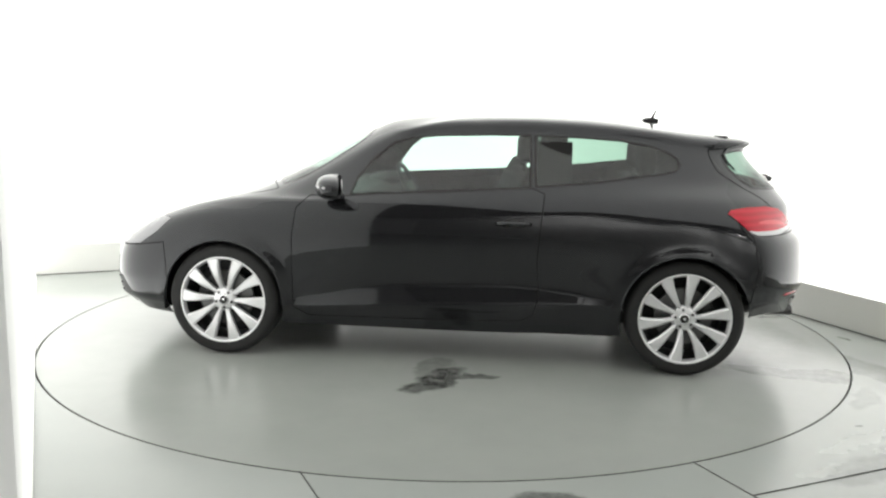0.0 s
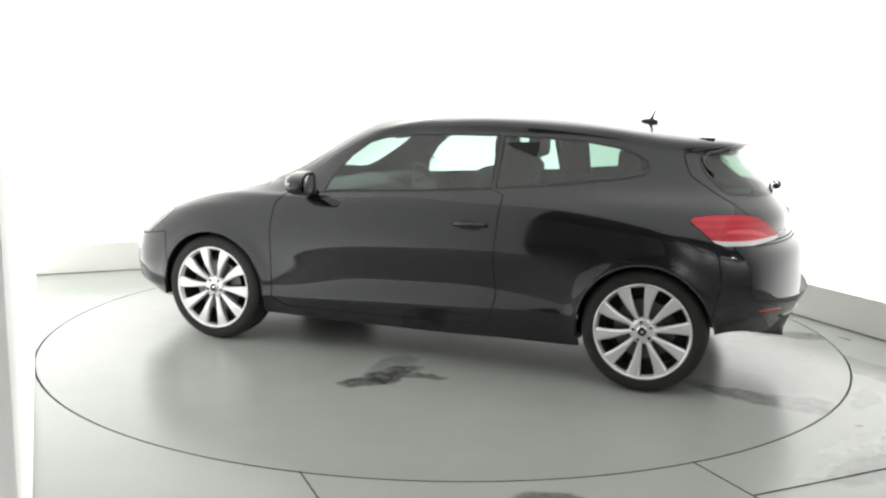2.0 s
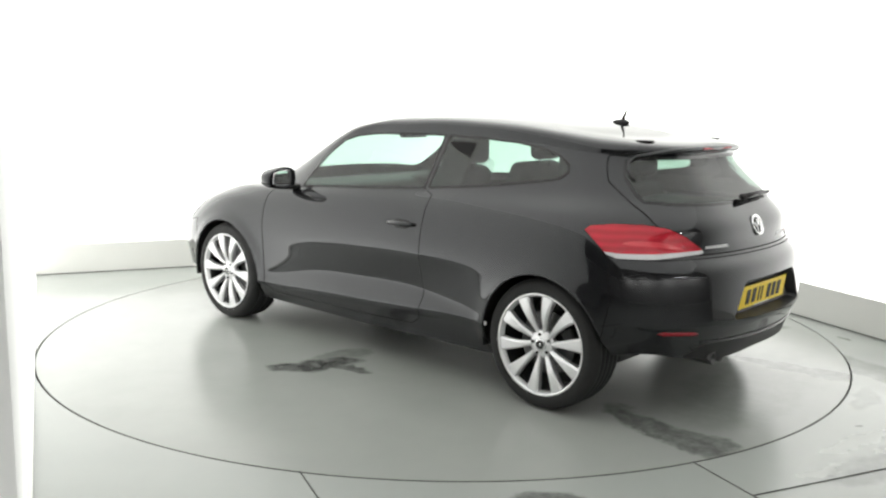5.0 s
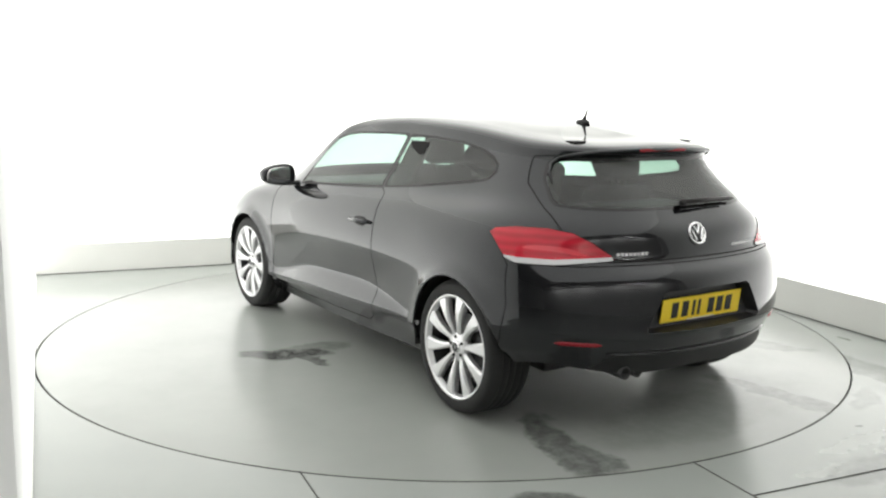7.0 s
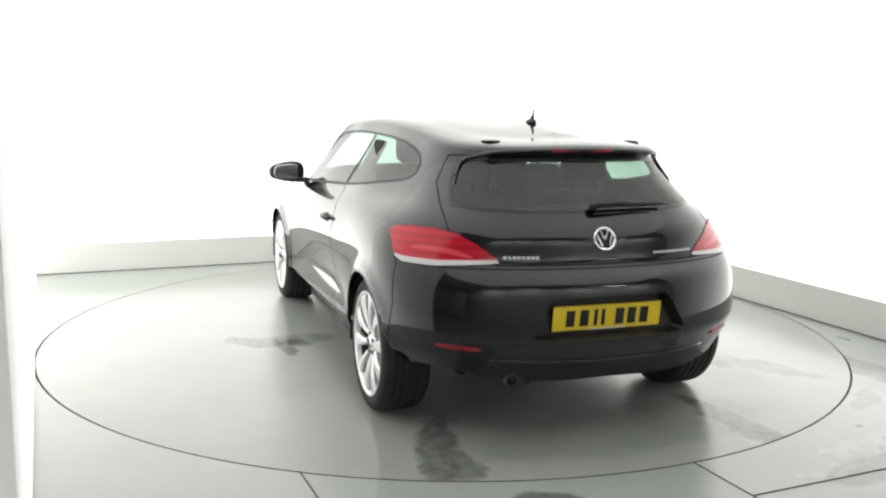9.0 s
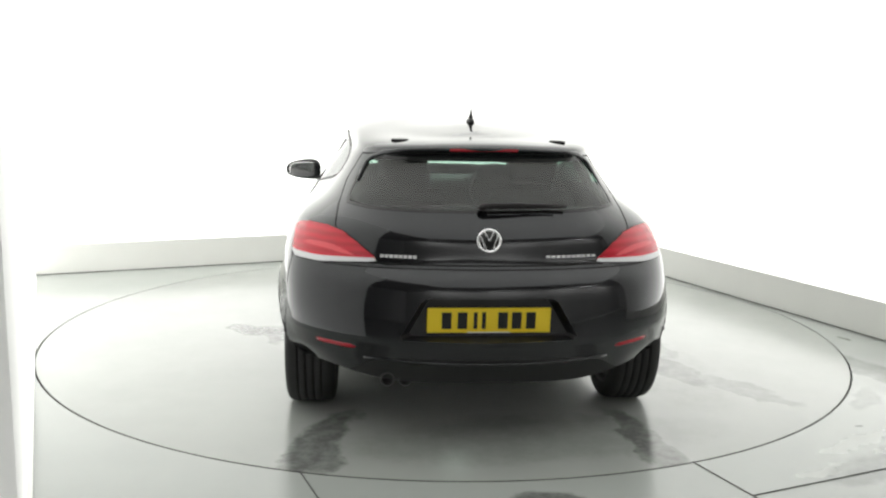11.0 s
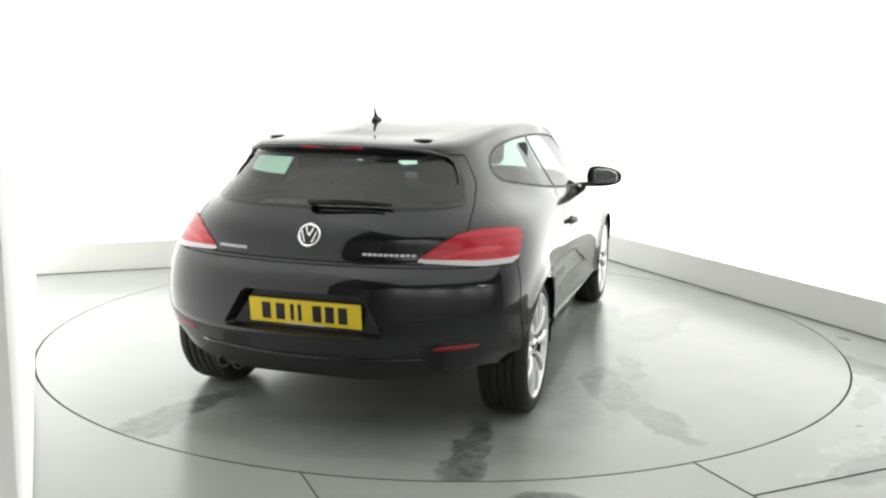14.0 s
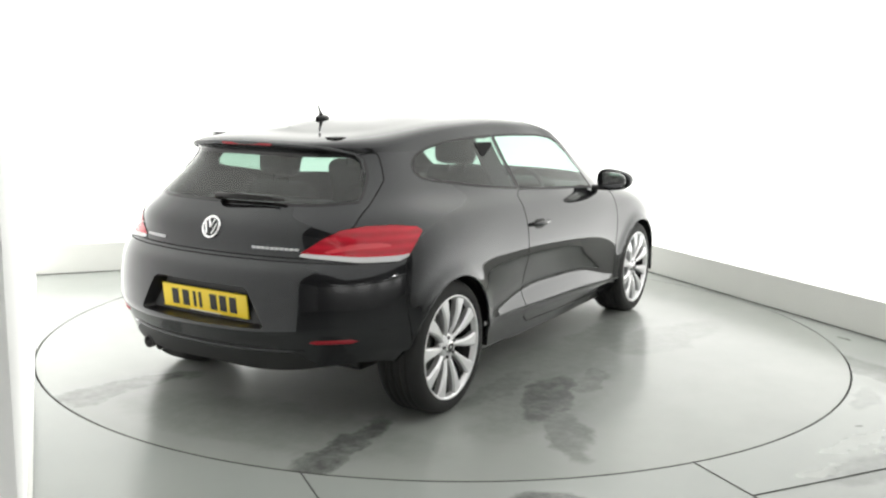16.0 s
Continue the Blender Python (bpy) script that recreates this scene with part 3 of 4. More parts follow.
    mark(bm, L, BONNET, [(2.02, -.02), (2.0, .38), (1.86, .56), (1.60, .63), (1.30, .67), (1.02, .66), (1.10, .46), (1.145, .20), (1.155, -.02)], X, Y, lambda c: c.x > .95 and c.z > .68, (BODY,))
    global SKIN
    SKIN = BVHTree.FromBMesh(bm)
    bmesh.ops.delete(bm, geom=[f for f in bm.faces if f[L] in (HOLE, RECESS)], context="FACES")
    bm.normal_update()
    for v in bm.verts:
        spot, _, k, _ = smooth_tree.find_nearest(v.co)
        corners, normals = smooth_faces[k]
        n = Vector((0, 0, 0))
        for w, c in zip(poly_3d_calc(corners, spot), normals):
            n += c * w
        if n.length > .1:
            v.normal = n.normalized()
    for v in bm.verts:
        if abs(v.co.y) < 1e-3:
            v.co.y = 0.0
            n = Vector((v.normal.x, 0, v.normal.z))
            if n.length > .1:
                v.normal = n.normalized()
    return bm, L


SHELL, PANEL = cut_shell()


def skin_rear(y, z):
    """Place and outward normal of the tail at (y, z)."""
    p, n, _, _ = SKIN.ray_cast(Vector((-3, abs(y), z)), Vector((1, 0, 0)))
    s = 1 if y >= 0 else -1
    if n.x > 0:
        n = -n
    return Vector((p.x, p.y * s, p.z)), Vector((n.x, n.y * s, n.z))


def skin_top(x, y):
    p, n, _, _ = SKIN.ray_cast(Vector((x, abs(y), 3)), Vector((0, 0, -1)))
    return Vector((p.x, y, p.z))


def skin_side(x, z, s=1):
    p, n, _, _ = SKIN.ray_cast(Vector((x, 2, z)), Vector((0, -1, 0)))
    return Vector((p.x, p.y * s, p.z))


def on_tail(y, z, lift=0.0):
    """A frame on the tail: its x axis points inwards, y across, z up along the surface."""
    p, n = skin_rear(y, z)
    xa = -n.normalized()
    ya = Vector((0, 0, 1)).cross(xa).normalized()
    za = xa.cross(ya)
    m = Matrix((xa, ya, za)).transposed().to_4x4()
    return Matrix.Translation(p + n.normalized() * lift) @ m


def panel_mesh(name, idents, sides=(1, -1), lift=0.0):
    """The faces with these numbers as one mesh, with the whole shell's normals so that reflections run on across the gaps."""
    verts, faces, normals = [], [], []
    for s in sides:
        index = {}
        for f in SHELL.faces:
            if f[PANEL] not in idents:
                continue
            ring = []
            for v in f.verts:
                if v not in index:
                    index[v] = len(verts)
                    n = v.normal
                    verts.append((v.co.x + n.x * lift, (v.co.y + n.y * lift) * s, v.co.z + n.z * lift))
                    normals.append((n.x, n.y * s, n.z))
                ring.append(index[v])
            faces.append(ring if s > 0 else ring[::-1])
    me = bpy.data.meshes.new(name)
    me.from_pydata(verts, [], faces)
    me.polygons.foreach_set("use_smooth", [True] * len(me.polygons))
    me.update()
    me.normals_split_custom_set_from_vertices(normals)
    return me


def panel(name, idents, mat, parent, sides=(1, -1), label="", lift=0.0):
    ob = new(name, panel_mesh(name, idents, sides, lift))
    ob.data.materials.append(mat)
    ob.parent = parent
    if label:
        tagged(ob, label)
    return ob


def edge_runs(pairs):
    """The borders between panels of the numbers in pairs, as runs of connected edges."""
    todo = [e for e in SHELL.edges if len(e.link_faces) == 2 and frozenset(f[PANEL] for f in e.link_faces) in pairs and e.link_faces[0][PANEL] != e.link_faces[1][PANEL]]
    at = collections.defaultdict(list)
    for e in todo:
        for v in e.verts:
            at[v].append(e)
    seen, runs = set(), []
    for e in todo:
        if e in seen:
            continue
        run, stack = [], [e]
        seen.add(e)
        while stack:
            c = stack.pop()
            run.append(c)
            for v in c.verts:
                for o in at[v]:
                    if o not in seen:
                        seen.add(o)
                        stack.append(o)
        runs.append(run)
    return runs


def strip_mesh(name, edges, width, sides, lift):
    """A ribbon along connected edges: two points at each of their corners."""
    along = {}
    for e in edges:
        d = (e.verts[1].co - e.verts[0].co).normalized()
        for v in e.verts:
            old = along.get(v, Vector((0, 0, 0)))
            along[v] = old + (d if old.dot(d) >= 0 else -d)
    verts, faces = [], []
    for s in sides:
        index, outs = {}, {}
        for v, d in along.items():
            out = v.normal.cross(d).normalized()
            index[v], outs[v] = len(verts), out
            for w in (-1, 1):
                c = v.co + out * (w * width / 2) + v.normal * lift
                verts.append((c.x, c.y * s, c.z))
        for e in edges:
            p, q = e.verts
            i, j = index[p], index[q]
            near, far = (j, j + 1) if outs[p].dot(outs[q]) >= 0 else (j + 1, j)
            ring = (i, i + 1, far, near)
            faces.append(ring if s > 0 else ring[::-1])
    me = bpy.data.meshes.new(name)
    me.from_pydata(verts, [], faces)
    return me


def gap_strip(name, pairs, width, mat, parent, sides, lift=0.0008):
    """Thin dark strips along the borders between panels: one object for each run."""
    runs = edge_runs(pairs)
    if len(sides) == 2:
        runs = [[e for r in runs for e in r]]
    for run in runs:
        if len(run) < 3:
            continue
        me = strip_mesh(name, run, width, sides, lift)
        me.materials.append(mat)
        ob = new(name, me)
        ob.parent = parent


def pairs(*items):
    return {frozenset(i) for i in items}


car = new("car")
tagged(car, "glossy black three-door coupe with silver alloy wheels on a turntable", "car")
body = panel("body", (BODY,), PAINT, car)
tagged(body, "glossy black painted body shell")
doors, lamps = {}, {}
for s, nm in ((1, "left"), (-1, "right")):
    doors[s] = panel("door", (DOOR,), PAINT, car, (s,), "glossy black door with a scooped lower edge")
    panel("door_window", (DOOR_WIN,), GLASS, doors[s], (s,), "pale green tinted side glass")
    panel("quarter_window", (QUARTER,), DARK_GLASS, car, (s,), "dark tinted rear quarter glass")
    gap_strip("door_gap", pairs((DOOR, BODY)), .005, GAP, car, (s,))
    gap_strip("window_seal", pairs((DOOR_WIN, BODY), (DOOR_WIN, DOOR), (QUARTER, BODY), (QUARTER, DOOR)), .014, TRIM, car, (s,), .0015)
    lamp = lamps[s] = panel("tail_lamp", (LAMP,), RED, car, (s,), "red wraparound tail lamp with a clear lower strip", .004)
    panel("lamp_band", (LAMP_BAND,), PALE_RED, lamp, (s,), "pale red inner reflector band", .004)
    panel("reversing_strip", (LAMP_CLEAR,), STRIP, lamp, (s,), "clear silver strip", .005)
    gap_strip("lamp_gap", pairs((LAMP, BODY), (LAMP, GATE), (LAMP, BUMPER_R), (LAMP_CLEAR, BUMPER_R), (LAMP_CLEAR, BODY), (LAMP_CLEAR, GATE)), .006, GAP, lamp, (s,))
    panel("headlamp", (HEADLAMP,), HEAD, car, (s,), "clear swept-back headlamp", .002)
bonnet = panel("bonnet", (BONNET,), PAINT, car)
gap_strip("bonnet_gap", pairs((BONNET, BODY), (BUMPER_F, BODY), (BUMPER_F, BONNET), (HEADLAMP, BODY), (HEADLAMP, BUMPER_F), (HEADLAMP, BONNET)), .005, GAP, bonnet, (1, -1))
panel("windscreen", (SCREEN,), GLASS, car, (1, -1), "pale green tinted windscreen")
gate = panel("tailgate", (GATE,), PAINT, car, (1, -1), "glossy black tailgate with a roof spoiler")
panel("rear_window", (REAR_WIN,), DARK_GLASS, gate, (1, -1), "dark tinted rear glass")
gap_strip("tailgate_gap", pairs((GATE, BUMPER_R)), .006, GAP, gate, (1, -1))
for s in (1, -1):
    gap_strip("tailgate_side_gap", pairs((GATE, BODY)), .006, GAP, gate, (s,))
gap_strip("rear_window_seal", pairs((GATE, REAR_WIN), (REAR_WIN, BODY)), .016, GLOSS_BLACK, gate, (1, -1), .0015)
gap_strip("windscreen_seal", pairs((SCREEN, BODY), (SCREEN, BONNET)), .022, GLOSS_BLACK, car, (1, -1), .0015)
bumper = panel("rear_bumper", (BUMPER_R,), PAINT, car, (1, -1), "glossy black rear bumper")


def recess_bm():
    """The sunken field of the number plate: sloping cheeks and a flat back."""
    half = [(0, .662), (.14, .662), (.255, .660), (.285, .645), (.311, .60), (.341, .55), (.37, .50), (.36, .487), (.20, .484), (0, .482)]
    loop = half + [(-y, z) for y, z in half[-2:0:-1]]
    bm = bmesh.new()
    rim, back = [], []
    for y, z in loop:
        p, n = skin_rear(y, z)
        rim.append(bm.verts.new(p))
        yy, zz = y * .90, .572 + (z - .572) * .90
        back.append(bm.verts.new((-1.968 - (.6175 - zz) * .12, yy, zz)))
    k = len(loop)
    for i in range(k):
        bm.faces.new((rim[i], rim[(i + 1) % k], back[(i + 1) % k], back[i]))
    bm.faces.new(back)
    bmesh.ops.recalc_face_normals(bm, faces=bm.faces[:])
    return bm


part("plate_recess", recess_bm(), GRAIN, bumper, "dull black sunken field round the plate")
panel("diffuser", (VALANCE,), TRIM, bumper, (1, -1), "matt black lower valance")
for s in (1, -1):
    gap_strip("bumper_gap", pairs((BUMPER_R, BODY)), .005, GAP, bumper, (s,))
bumper_f = panel("front_bumper", (BUMPER_F,), PAINT, car, (1, -1))
panel("lower_grille", (GRILLE,), TRIM, bumper_f, (1, -1), "matt black lower air intake")
# ---------------------------------------------------------------- wheels
def rounded_bar(bm, r0, r1, w0, w1, y0, y1, depth, bevel, angle, skew):
    """A wheel spoke from radius r0 to r1 in the plane x, z; y is the wheel's axis."""
    b = bmesh.new()
    n = 6
    rows = []
    for i in range(n + 1):
        t = i / n
        r, w = r0 + (r1 - r0) * t, w0 + (w1 - w0) * t ** 1.4
        y = y0 + (y1 - y0) * t + 0.012 * math.sin(math.pi * t)
        off = skew * math.sin(math.pi * t * 0.5)
        prof = [(-w / 2, -depth), (-w / 2, -bevel), (-w / 2 + bevel, 0), (w / 2 - bevel, 0), (w / 2, -bevel), (w / 2, -depth)]
        rows.append([b.verts.new((off + p, y + q, r)) for p, q in prof])
    for i in range(n):
        for j in range(5):
            b.faces.new((rows[i][j], rows[i][j + 1], rows[i + 1][j + 1], rows[i + 1][j]))
    b.faces.new(rows[0])
    b.faces.new(rows[-1][::-1])
    bmesh.ops.recalc_face_normals(b, faces=b.faces[:])
    b.transform(Matrix.Rotation(angle, 4, "Y"))
    return b


def build_wheel(name, x, side, phase):
    wheel = new(name)
    wheel.parent = car
    wheel.matrix_basis = pose(x, side * 0.885, HUB_Z, 0, 0, 0 if side > 0 else 180)
    # y = 0 is the outer face of the tyre, the inside lies at negative y
    tyre = [(.243, -.012), (.25, -.004), (.262, 0), (.285, -.001), (.302, -.008), (.312, -.020), (.317, -.034)]
    for g in (-.062, -.098, -.134, -.170):
        tyre += [(.320, g + .012), (.320, g + .004), (.312, g + .0035), (.312, g - .0035), (.320, g - .004)]
    tyre += [(.317, -.200), (.312, -.214), (.300, -.226), (.262, -.234), (.243, -.222)]
    part("tyre", spin_bm(tyre, 72, "Y"), RUBBER, wheel, "worn black low-profile tyre", True)
    rim_prof = [(.243, -.014), (.250, -.006), (.249, -.002), (.241, -.003), (.236, -.010), (.228, -.030), (.222, -.060), (.215, -.11), (.222, -.20), (.240, -.222), (.244, -.216)]
    rim = part("rim", spin_bm(rim_prof[:6], 72, "Y"), ALLOY, wheel, "silver ten-spoke alloy rim", True)
    part("barrel", spin_bm(rim_prof[5:], 72, "Y"), BARREL, rim, "inner barrel darkened for the shade between the spokes", True)
    for k in range(10):
        a = 2 * math.pi * (k + phase) / 10
        part("spoke", rounded_bar(None, .040, .236, .020, .072, -.030, -.008, .034, .009, a, 0.022 * side), ALLOY, rim, smooth=False)
    part("hub", spin_bm([(0, -.022), (.05, -.022), (.068, -.030), (.072, -.050), (.060, -.07)], 40, "Y"), ALLOY, wheel, smooth=True)
    cap = part("centre_cap", spin_bm([(0, -.012), (.026, -.013), (.031, -.017), (.032, -.026)], 32, "Y"), CHROME, wheel, "round silver centre cap", True)
    part("cap_inlay", spin_bm([(.008, -.0105), (.022, -.0115)], 32, "Y"), INK, cap)
    for k in range(5):
        a = 2 * math.pi * (k + .5 + phase) / 5
        b = spin_bm([(0, -.016), (.007, -.016), (.008, -.030)], 10, "Y")
        b.transform(Matrix.Translation((.048 * math.cos(a), 0, .048 * math.sin(a))))
        part("wheel_bolt", b, TRIM, wheel)
    part("brake_disc", spin_bm([(0, -.088), (.09, -.088), (.09, -.080), (.156, -.080), (.156, -.104), (0, -.104)], 48, "Y"), BRAKE, wheel, "worn steel brake disc")
    b = box_bm(-.05, .05, -.125, -.062, .10, .168, .012)
    b.transform(Matrix.Rotation(radians(70 if x > 0 else -70) * side, 4, "Y"))
    part("brake_caliper", b, TRIM, wheel)
    part("wheel_back", spin_bm([(0, -.19), (.22, -.19)], 40, "Y"), TRIM, wheel)
    return wheel


for wx in (AXLE, -AXLE):
    for sy in (1, -1):
        build_wheel("wheel", wx, sy, .25 if wx > 0 else .6)
        # liner of the wheel housing
        prof = [(ARCH_R + .002, 0), (ARCH_R + .004, -.02), (ARCH_R + .004, -.30), (.05, -.30)]
        b = spin_bm(prof, 64, "Y")
        bmesh.ops.delete(b, geom=[f for f in b.faces if f.calc_center_median().z < -.06], context="FACES")
        if wx < 0:
            # open towards the rear, where the bumper ends higher up
            bmesh.ops.delete(b, geom=[f for f in b.faces if f.calc_center_median().z < .10 and f.calc_center_median().x * sy < -.1], context="FACES")
        if sy < 0:
            b.transform(Matrix.Rotation(math.pi, 4, "Z"))
        b.transform(Matrix.Translation((wx, sy * .882, HUB_Z)))
        part("wheel_liner", b, TRIM, car)
        # lip that follows the arch
        pts = []
        for k in range(33):
            a = radians(-9 + (198 if wx > 0 else 182) * k / 32)
            px, pz = wx + ARCH_R * math.cos(a), HUB_Z + ARCH_R * math.sin(a)
            best = min((v for v in SHELL.verts if v.co.y > .5 and v.co.z < .8), key=lambda v: (v.co.x - px) ** 2 + (v.co.z - pz) ** 2)
            pts.append((px, sy * (best.co.y - .003), pz))
        part("arch_lip", tube_bm(pts, .006, 8), PAINT, car, smooth=True)

# underside
part("floor_pan", box_bm(-1.50, 1.80, -.50, .50, .19, .24, .02), TRIM, car)
for sy in (1, -1):
    part("sill_floor", box_bm(-.92, .90, min(sy * .50, sy * .80), max(sy * .50, sy * .80), .185, .23, .01), TRIM, car)


# ---------------------------------------------------------------- outside parts
def sphere_bm(cx, cy, cz, rx, ry, rz, power=1.0, u=28, v=16):
    b = bmesh.new()
    bmesh.ops.create_uvsphere(b, u_segments=u, v_segments=v, radius=1.0)
    for w in b.verts:
        c = [math.copysign(abs(t) ** power, t) for t in w.co]
        w.co = Vector((cx + c[0] * rx, cy + c[1] * ry, cz + c[2] * rz))
    return b


for s in (1, -1):
    m = new("door_mirror")
    m.parent = car
    # housing: blunt towards the rear, tapered outwards
    b = sphere_bm(0, 0, 0, .085, .118, .066, .72)
    for v in b.verts:
        if v.co.x < -.035:
            v.co.x = -.035 + (v.co.x + .035) * .15
        v.co.z *= 1 - .22 * (v.co.y / .118)
        v.co.x -= .030 * max(0, v.co.y / .118)
    b.transform(Matrix.Diagonal((1, s, 1, 1)))
    b.transform(Matrix.Translation((.64, s * .94, .985)))
    bmesh.ops.recalc_face_normals(b, faces=b.faces[:])
    part("mirror_housing", b, PAINT, m, "glossy black mirror housing", True)
    b = sphere_bm(0, 0, 0, .004, .096, .050, .7)
    b.transform(Matrix.Diagonal((1, s, 1, 1)))
    b.transform(Matrix.Translation((.585, s * .938, .985)) @ Matrix.Rotation(s * radians(14), 4, "Z"))
    part("mirror_glass", b, MIRROR, m, "silvered mirror glass", True)
    b = box_bm(-.03, .03, -.055, .055, -.03, .0, .012)
    b.transform(Matrix.Translation((.63, s * .832, .945)))
    part("mirror_foot", b, TRIM, m, smooth=False)
    b = tube_bm([(.724, s * .90, .992), (.716, s * .96, .993), (.69, s * 1.015, .993), (.65, s * 1.05, .992)], .007, 8)
    part("indicator_strip", b, CLEAR, m, "pale indicator strip")
    # door handle: bowl, grip and bright edge
    h = new("door_handle")
    h.parent = doors[s]
    hx, hy, hz = -.352, .878, .805
    b = sphere_bm(hx, s * (hy - .002), hz, .072, .006, .028, .8)
    part("handle_bowl", b, TRIM, h, smooth=True)
    b = tube_bm([(hx + .098, s * (hy + .002), hz + .004), (hx + .08, s * (hy + .02), hz + .006), (hx, s * (hy + .028), hz + .008), (hx - .08, s * (hy + .02), hz + .006), (hx - .098, s * (hy + .002), hz + .004)], [.007, .012, .013, .012, .007], 10)
    part("handle_grip", b, PAINT, h, "glossy black grip", True)
    # red reflector low on the bumper
    pts = []
    for k in range(9):
        q, n = skin_rear(s * (.555 + .175 * k / 8), .437 + .010 * k / 8)
        pts.append(q - n.normalized() * .006)
    part("reflector", tube_bm(pts, [.007] + [.0125] * 7 + [.006], 10), DARK_RED, bumper, "dark red reflector strip", True)
    # pads at the ends of the roof spoiler
    q = skin_top(-1.50, .36)
    b = sphere_bm(q.x, s * abs(q.y), q.z, .050, .042, .004, .8)
    part("spoiler_pad", b, TRIM, gate, smooth=True)

# roof aerial: fin, base and rod
aerial = new("roof_aerial")
aerial.parent = car
part("aerial_base", sphere_bm(-1.145, 0, 1.364, .052, .019, .016), TRIM, aerial, smooth=True)
part("aerial_rod", tube_bm([(-1.15, 0, 1.362), (-1.163, 0, 1.395), (-1.178, 0, 1.43)], [.009, .007, .004], 8), TRIM, aerial, "short black rod", True)
part("aerial_collar", sphere_bm(-1.158, 0, 1.384, .010, .011, .009), TRIM, aerial, smooth=True)

# spoiler lip over the rear glass and the high brake lamp
pts = [(-1.62, .43, 1.235), (-1.665, .36, 1.246), (-1.695, .20, 1.253), (-1.705, 0, 1.256), (-1.695, -.20, 1.253), (-1.665, -.36, 1.246), (-1.62, -.43, 1.235)]
cheek = []
for y, z in ((.548, 1.10), (.530, 1.145), (.505, 1.185), (.475, 1.214)):
    q, n = skin_rear(y, z)
    cheek.append(q + n * .004)
pts = cheek + [Vector(q) for q in pts] + [Vector((q.x, -q.y, q.z)) for q in cheek[::-1]]
part("spoiler_lip", tube_bm(pts, [.003, .007, .010, .011] + [.011] * 7 + [.011, .010, .007, .003], 10), PAINT, gate, smooth=True)
part("high_brake_lamp", box_bm(-1.712, -1.70, -.15, .15, 1.246, 1.258, .003), DARK_RED, gate, "slim red high brake lamp")

# slats in the lower front intake
for s in (1, -1):
    for zz in (.315, .355, .395):
        p0, _, _, _ = SKIN.ray_cast(Vector((3, .50, zz)), Vector((-1, 0, 0)))
        p1, _, _, _ = SKIN.ray_cast(Vector((3, .66, zz)), Vector((-1, 0, 0)))
        if p0 and p1:
            part("grille_slat", tube_bm([(p0.x + .002, s * p0.y, zz), (p1.x + .002, s * p1.y, zz)], .007, 8), GLOSS_BLACK, bumper_f)

# rear wiper
wiper = new("rear_wiper")
wiper.parent = gate
part("wiper_pivot", sphere_bm(-1.868, .02, 1.022, .022, .022, .017), TRIM, wiper, smooth=True)
part("wiper_arm", tube_bm([(-1.885, .02, 1.028), (-1.882, -.10, 1.036), (-1.865, -.30, 1.032)], [.010, .008, .005], 8), TRIM, wiper, smooth=True)
part("wiper_blade", tube_bm([(-1.862, .0, 1.018), (-1.858, -.16, 1.022), (-1.845, -.34, 1.024)], .007, 8), TRIM, wiper)

# round badge and lettering bars on the tailgate
badge = new("badge")
badge.parent = gate
bm_ = spin_bm([(.041, .002), (.045, .006), (.051, .006), (.053, .001)], 40)
TILT = on_tail(0, .889, .001) @ Matrix.Rotation(radians(-90), 4, "Y")
bm_.transform(TILT)
part("badge_ring", bm_, CHROME, badge, "chrome ring", True)
bm_ = spin_bm([(0, .0025), (.042, .002)], 40)
bm_.transform(TILT)
part("badge_disc", bm_, GLOSS_BLACK, badge)
for a, b in (((-.018, .034), (.0, -.004)), ((.018, .034), (0, -.004)), ((-.034, .016), (-.016, -.032)), ((.034, .016), (.016, -.032))):
    bm_ = tube_bm([(a[1], a[0], .005), (b[1], b[0], .005)], .0046, 6)
    bm_.transform(TILT)
    part("badge_bar", bm_, CHROME, badge)


def bar_row(name, y0, y1, z, count, h):
    g = new(name)
    g.parent = gate
    w = (y1 - y0) / count
    for k in range(count):
        b = box_bm(-.003, .002, -abs(w) * .40, abs(w) * .40, -h / 2, h / 2, .001, 1)
        b.transform(on_tail(y0 + w * (k + .5), z, .001))
        part("letter_bar", b, STRIP, g)


bar_row("model_script", .455, .30, .818, 8, .013)
bar_row("engine_script", -.24, -.465, .822, 10, .011)

# number plate: yellow with plain dark bars
plate = new("number_plate")
plate.parent = bumper
PM = Matrix.Translation((-1.993, 0, .5625)) @ Matrix.Rotation(radians(-7), 4, "Y")
b = box_bm(-.004, .004, -.26, .26, -.0555, .0555, .003, 1)
b.transform(PM)
part("plate_board", b, YELLOW, plate, "yellow reflective board")
for y in (.178, .112, .057, .022, -.058, -.116, -.176):
    w = .020 if y not in (.057, .022) else .008
    b = box_bm(-.0062, -.0042, y - w, y + w, -.036, .036)
    b.transform(PM)
    part("plate_bar", b, INK, plate)
b = box_bm(-.0062, -.0042, -.09, .09, -.0545, -.050)
b.transform(PM)
part("plate_footer", b, CLEAR, plate)

# fine lip along the lower edge of the bumper
pts = []
for k in range(25):
    y = -.52 + 1.04 * k / 24
    p, n = skin_rear(y, .392 - .012 * math.cos(math.pi * y / 1.04))
    pts.append(p + n * .001)
part("bumper_lip", tube_bm(pts, .007, 8), PAINT, bumper, smooth=True)

# twin tail pipe
ex = new("exhaust")
ex.parent = car
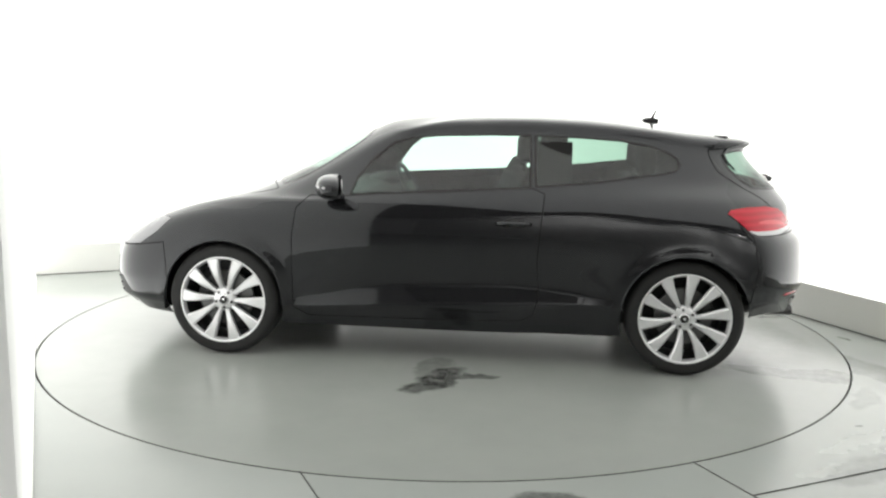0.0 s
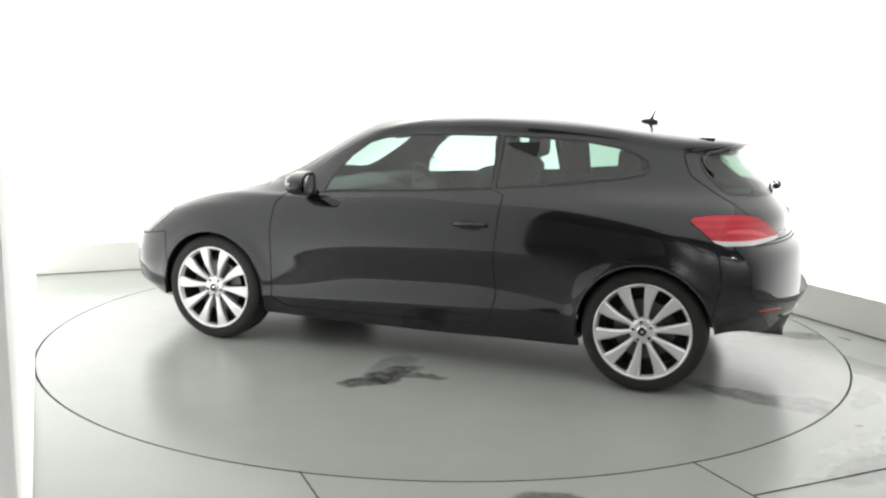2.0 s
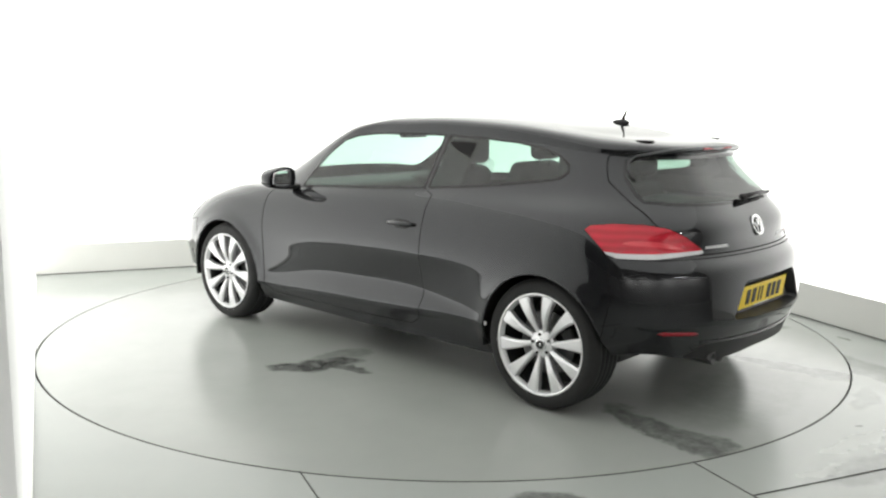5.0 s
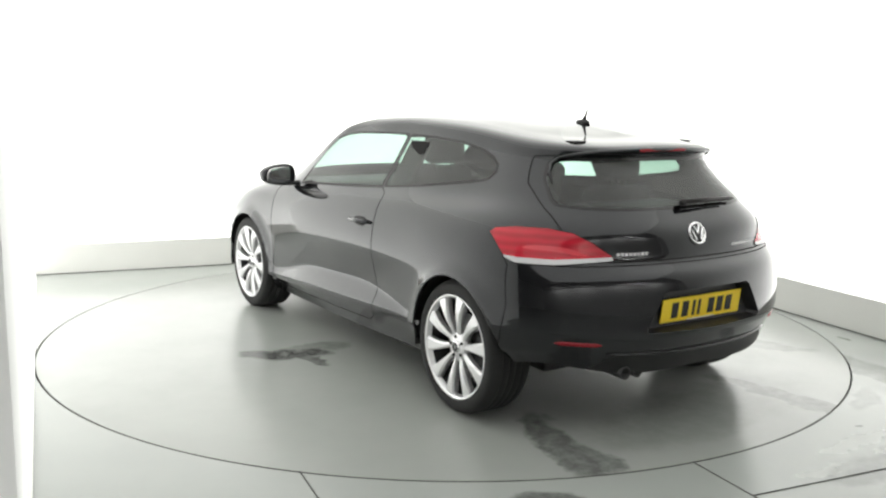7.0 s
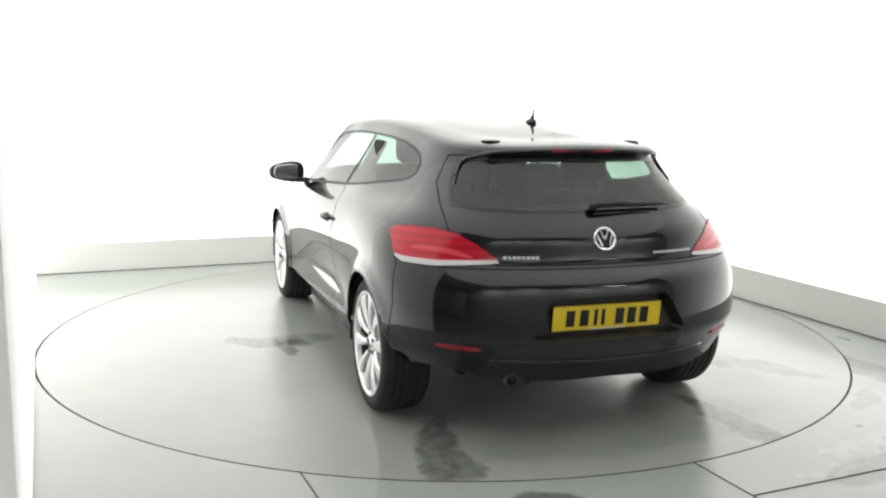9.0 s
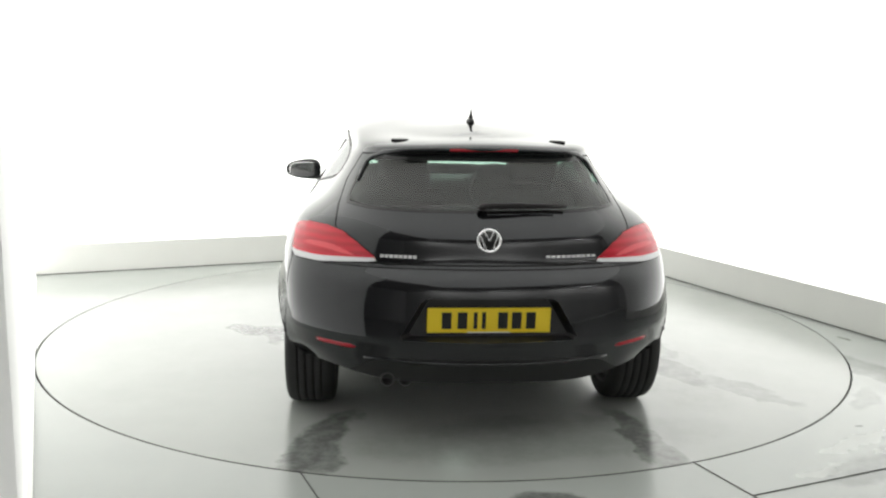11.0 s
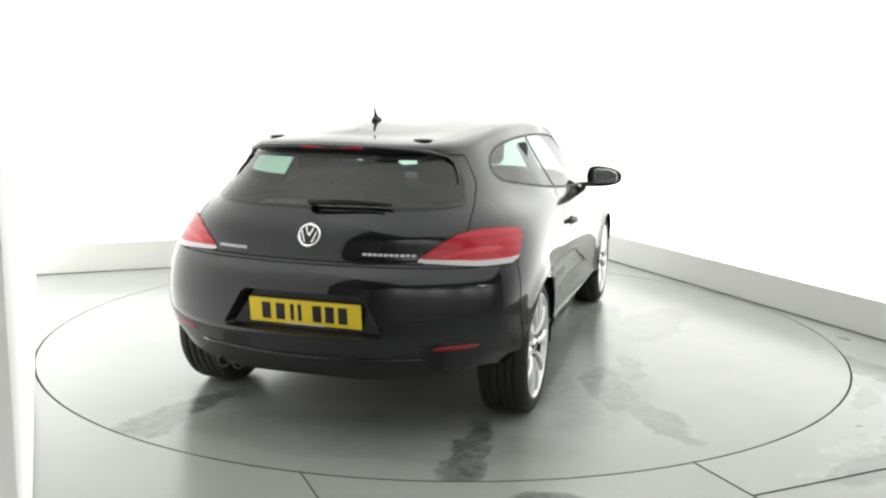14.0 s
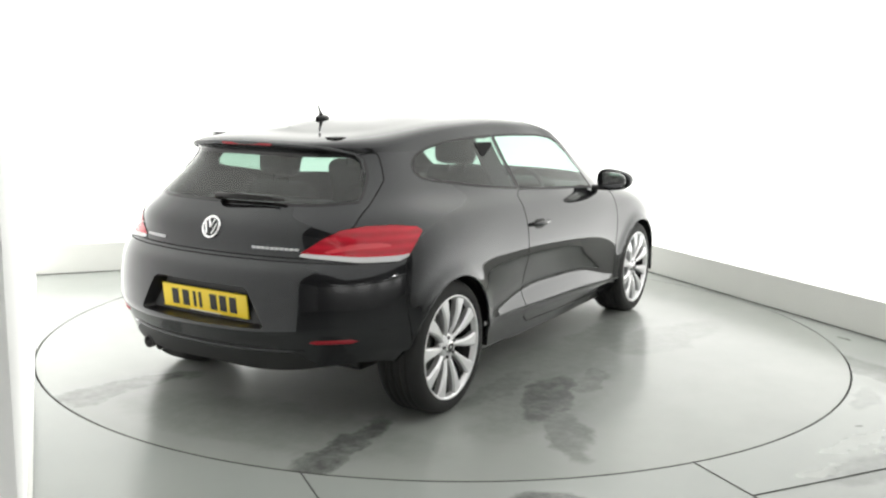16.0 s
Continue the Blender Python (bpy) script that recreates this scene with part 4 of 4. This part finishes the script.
for y in (.42, .345):
    b = spin_bm([(.024, -.14), (.028, -.14), (.030, .0), (.028, .002), (.025, 0), (.024, -.12), (0, -.12)], 28)
    b.transform(Matrix.Translation((-1.955, y, .298)) @ Matrix.Rotation(radians(-90), 4, "Y"))
    part("tail_pipe", b, PIPE, ex, "sooty dark steel tail pipe", True)
part("silencer", box_bm(-1.86, -1.52, -.50, .60, .30, .40, .05, 3), TRIM, ex)


# ---------------------------------------------------------------- cabin
def build_seat(x, y, front):
    seat = new("front_seat" if front else "rear_seat")
    seat.parent = car
    w = .25
    b = box_bm(-.24, .26, -w, w, -.08, .07, .05, 3)
    b.transform(Matrix.Translation((x, y, .47)) @ pose(0, 0, 0, 0, -6, 0))
    part("seat_cushion", b, FABRIC, seat, smooth=True)
    top = .66 if front else .60
    b = box_bm(-.06, .06, -w, w, 0, top, .05, 3)
    for v in b.verts:
        v.co.y *= 1 - .22 * max(0, v.co.z / top - .5) * 2 * .6
    b.transform(Matrix.Translation((x - .24, y, .47)) @ pose(0, 0, 0, 0, -20 if front else -26, 0))
    part("seat_back", b, FABRIC, seat, smooth=True)
    hx = x - .24 - math.sin(radians(20)) * (top + .09)
    b = box_bm(-.05, .05, -.125, .125, -.085, .085, .045, 4)
    b.transform(Matrix.Translation((hx - .02, y, .47 + top * .94 + .105)))
    part("headrest", b, FABRIC, seat, smooth=True)
    for k in (-.05, .05):
        part("headrest_post", tube_bm([(hx - .01, y + k, .47 + top * .9), (hx - .015, y + k, .47 + top * .94 + .06)], .006, 6), TRIM, seat)


for sy in (1, -1):
    build_seat(.12, sy * .36, True)
    build_seat(-.60, sy * .33, False)
dash = box_bm(.50, 1.02, -.70, .70, .62, .935, .07, 4)
part("dashboard", dash, CABIN, car, smooth=True)
part("instrument_hood", sphere_bm(.56, -.36, .935, .12, .20, .045), CABIN, car, smooth=True)
sw = new("steering_wheel")
sw.parent = car
SM = Matrix.Translation((.40, -.36, .87)) @ Matrix.Rotation(radians(-64), 4, "Y")
b = spin_bm([(.18 + .015 * math.cos(t), .015 * math.sin(t)) for t in [2 * math.pi * i / 10 for i in range(10)]], 40, closed=True)
b.transform(SM)
part("steering_rim", b, CABIN, sw, smooth=True)
b = box_bm(-.05, .05, -.17, .17, -.02, .01, .015)
b.transform(SM)
part("steering_boss", b, CABIN, sw)
part("parcel_shelf", box_bm(-1.72, -1.18, -.56, .56, .93, .95, .008), CABIN, car)
part("rear_view_mirror", box_bm(.40, .43, -.12, .12, 1.22, 1.28, .012), TRIM, car)

for sy in (1, -1):
    b = box_bm(-.66, -.47, -.012, .012, 0, .30, .008)
    b.transform(Matrix.Translation((0, sy * .765, .985)) @ Matrix.Rotation(sy * radians(30), 4, "X"))
    part("pillar_trim", b, GAP, car)
    part("sill_clip", box_bm(-.955, -.925, min(sy * .866, sy * .876), max(sy * .866, sy * .876), .352, .375, .004), CLEAR, car, "small white plastic clip")
# ---------------------------------------------------------------- motion
TURN_START, TURN_RATE, TURN_BEND = 3.03037, -0.124732, 0.0000102
CAR_OFF = Vector((-0.118, -0.006, 0.0))


def motions():
    rows_t, rows_c = [], []
    for k in range(33):
        t = k * 0.5
        a = TURN_START + TURN_RATE * t + TURN_BEND * (t - 8) ** 2
        m = Matrix.Rotation(a, 4, "Z")
        rows_t.append((t, m))
        rows_c.append((t, m @ Matrix.Translation(CAR_OFF)))
    walk(turntable, rows_t)
    walk(car, rows_c)


motions()
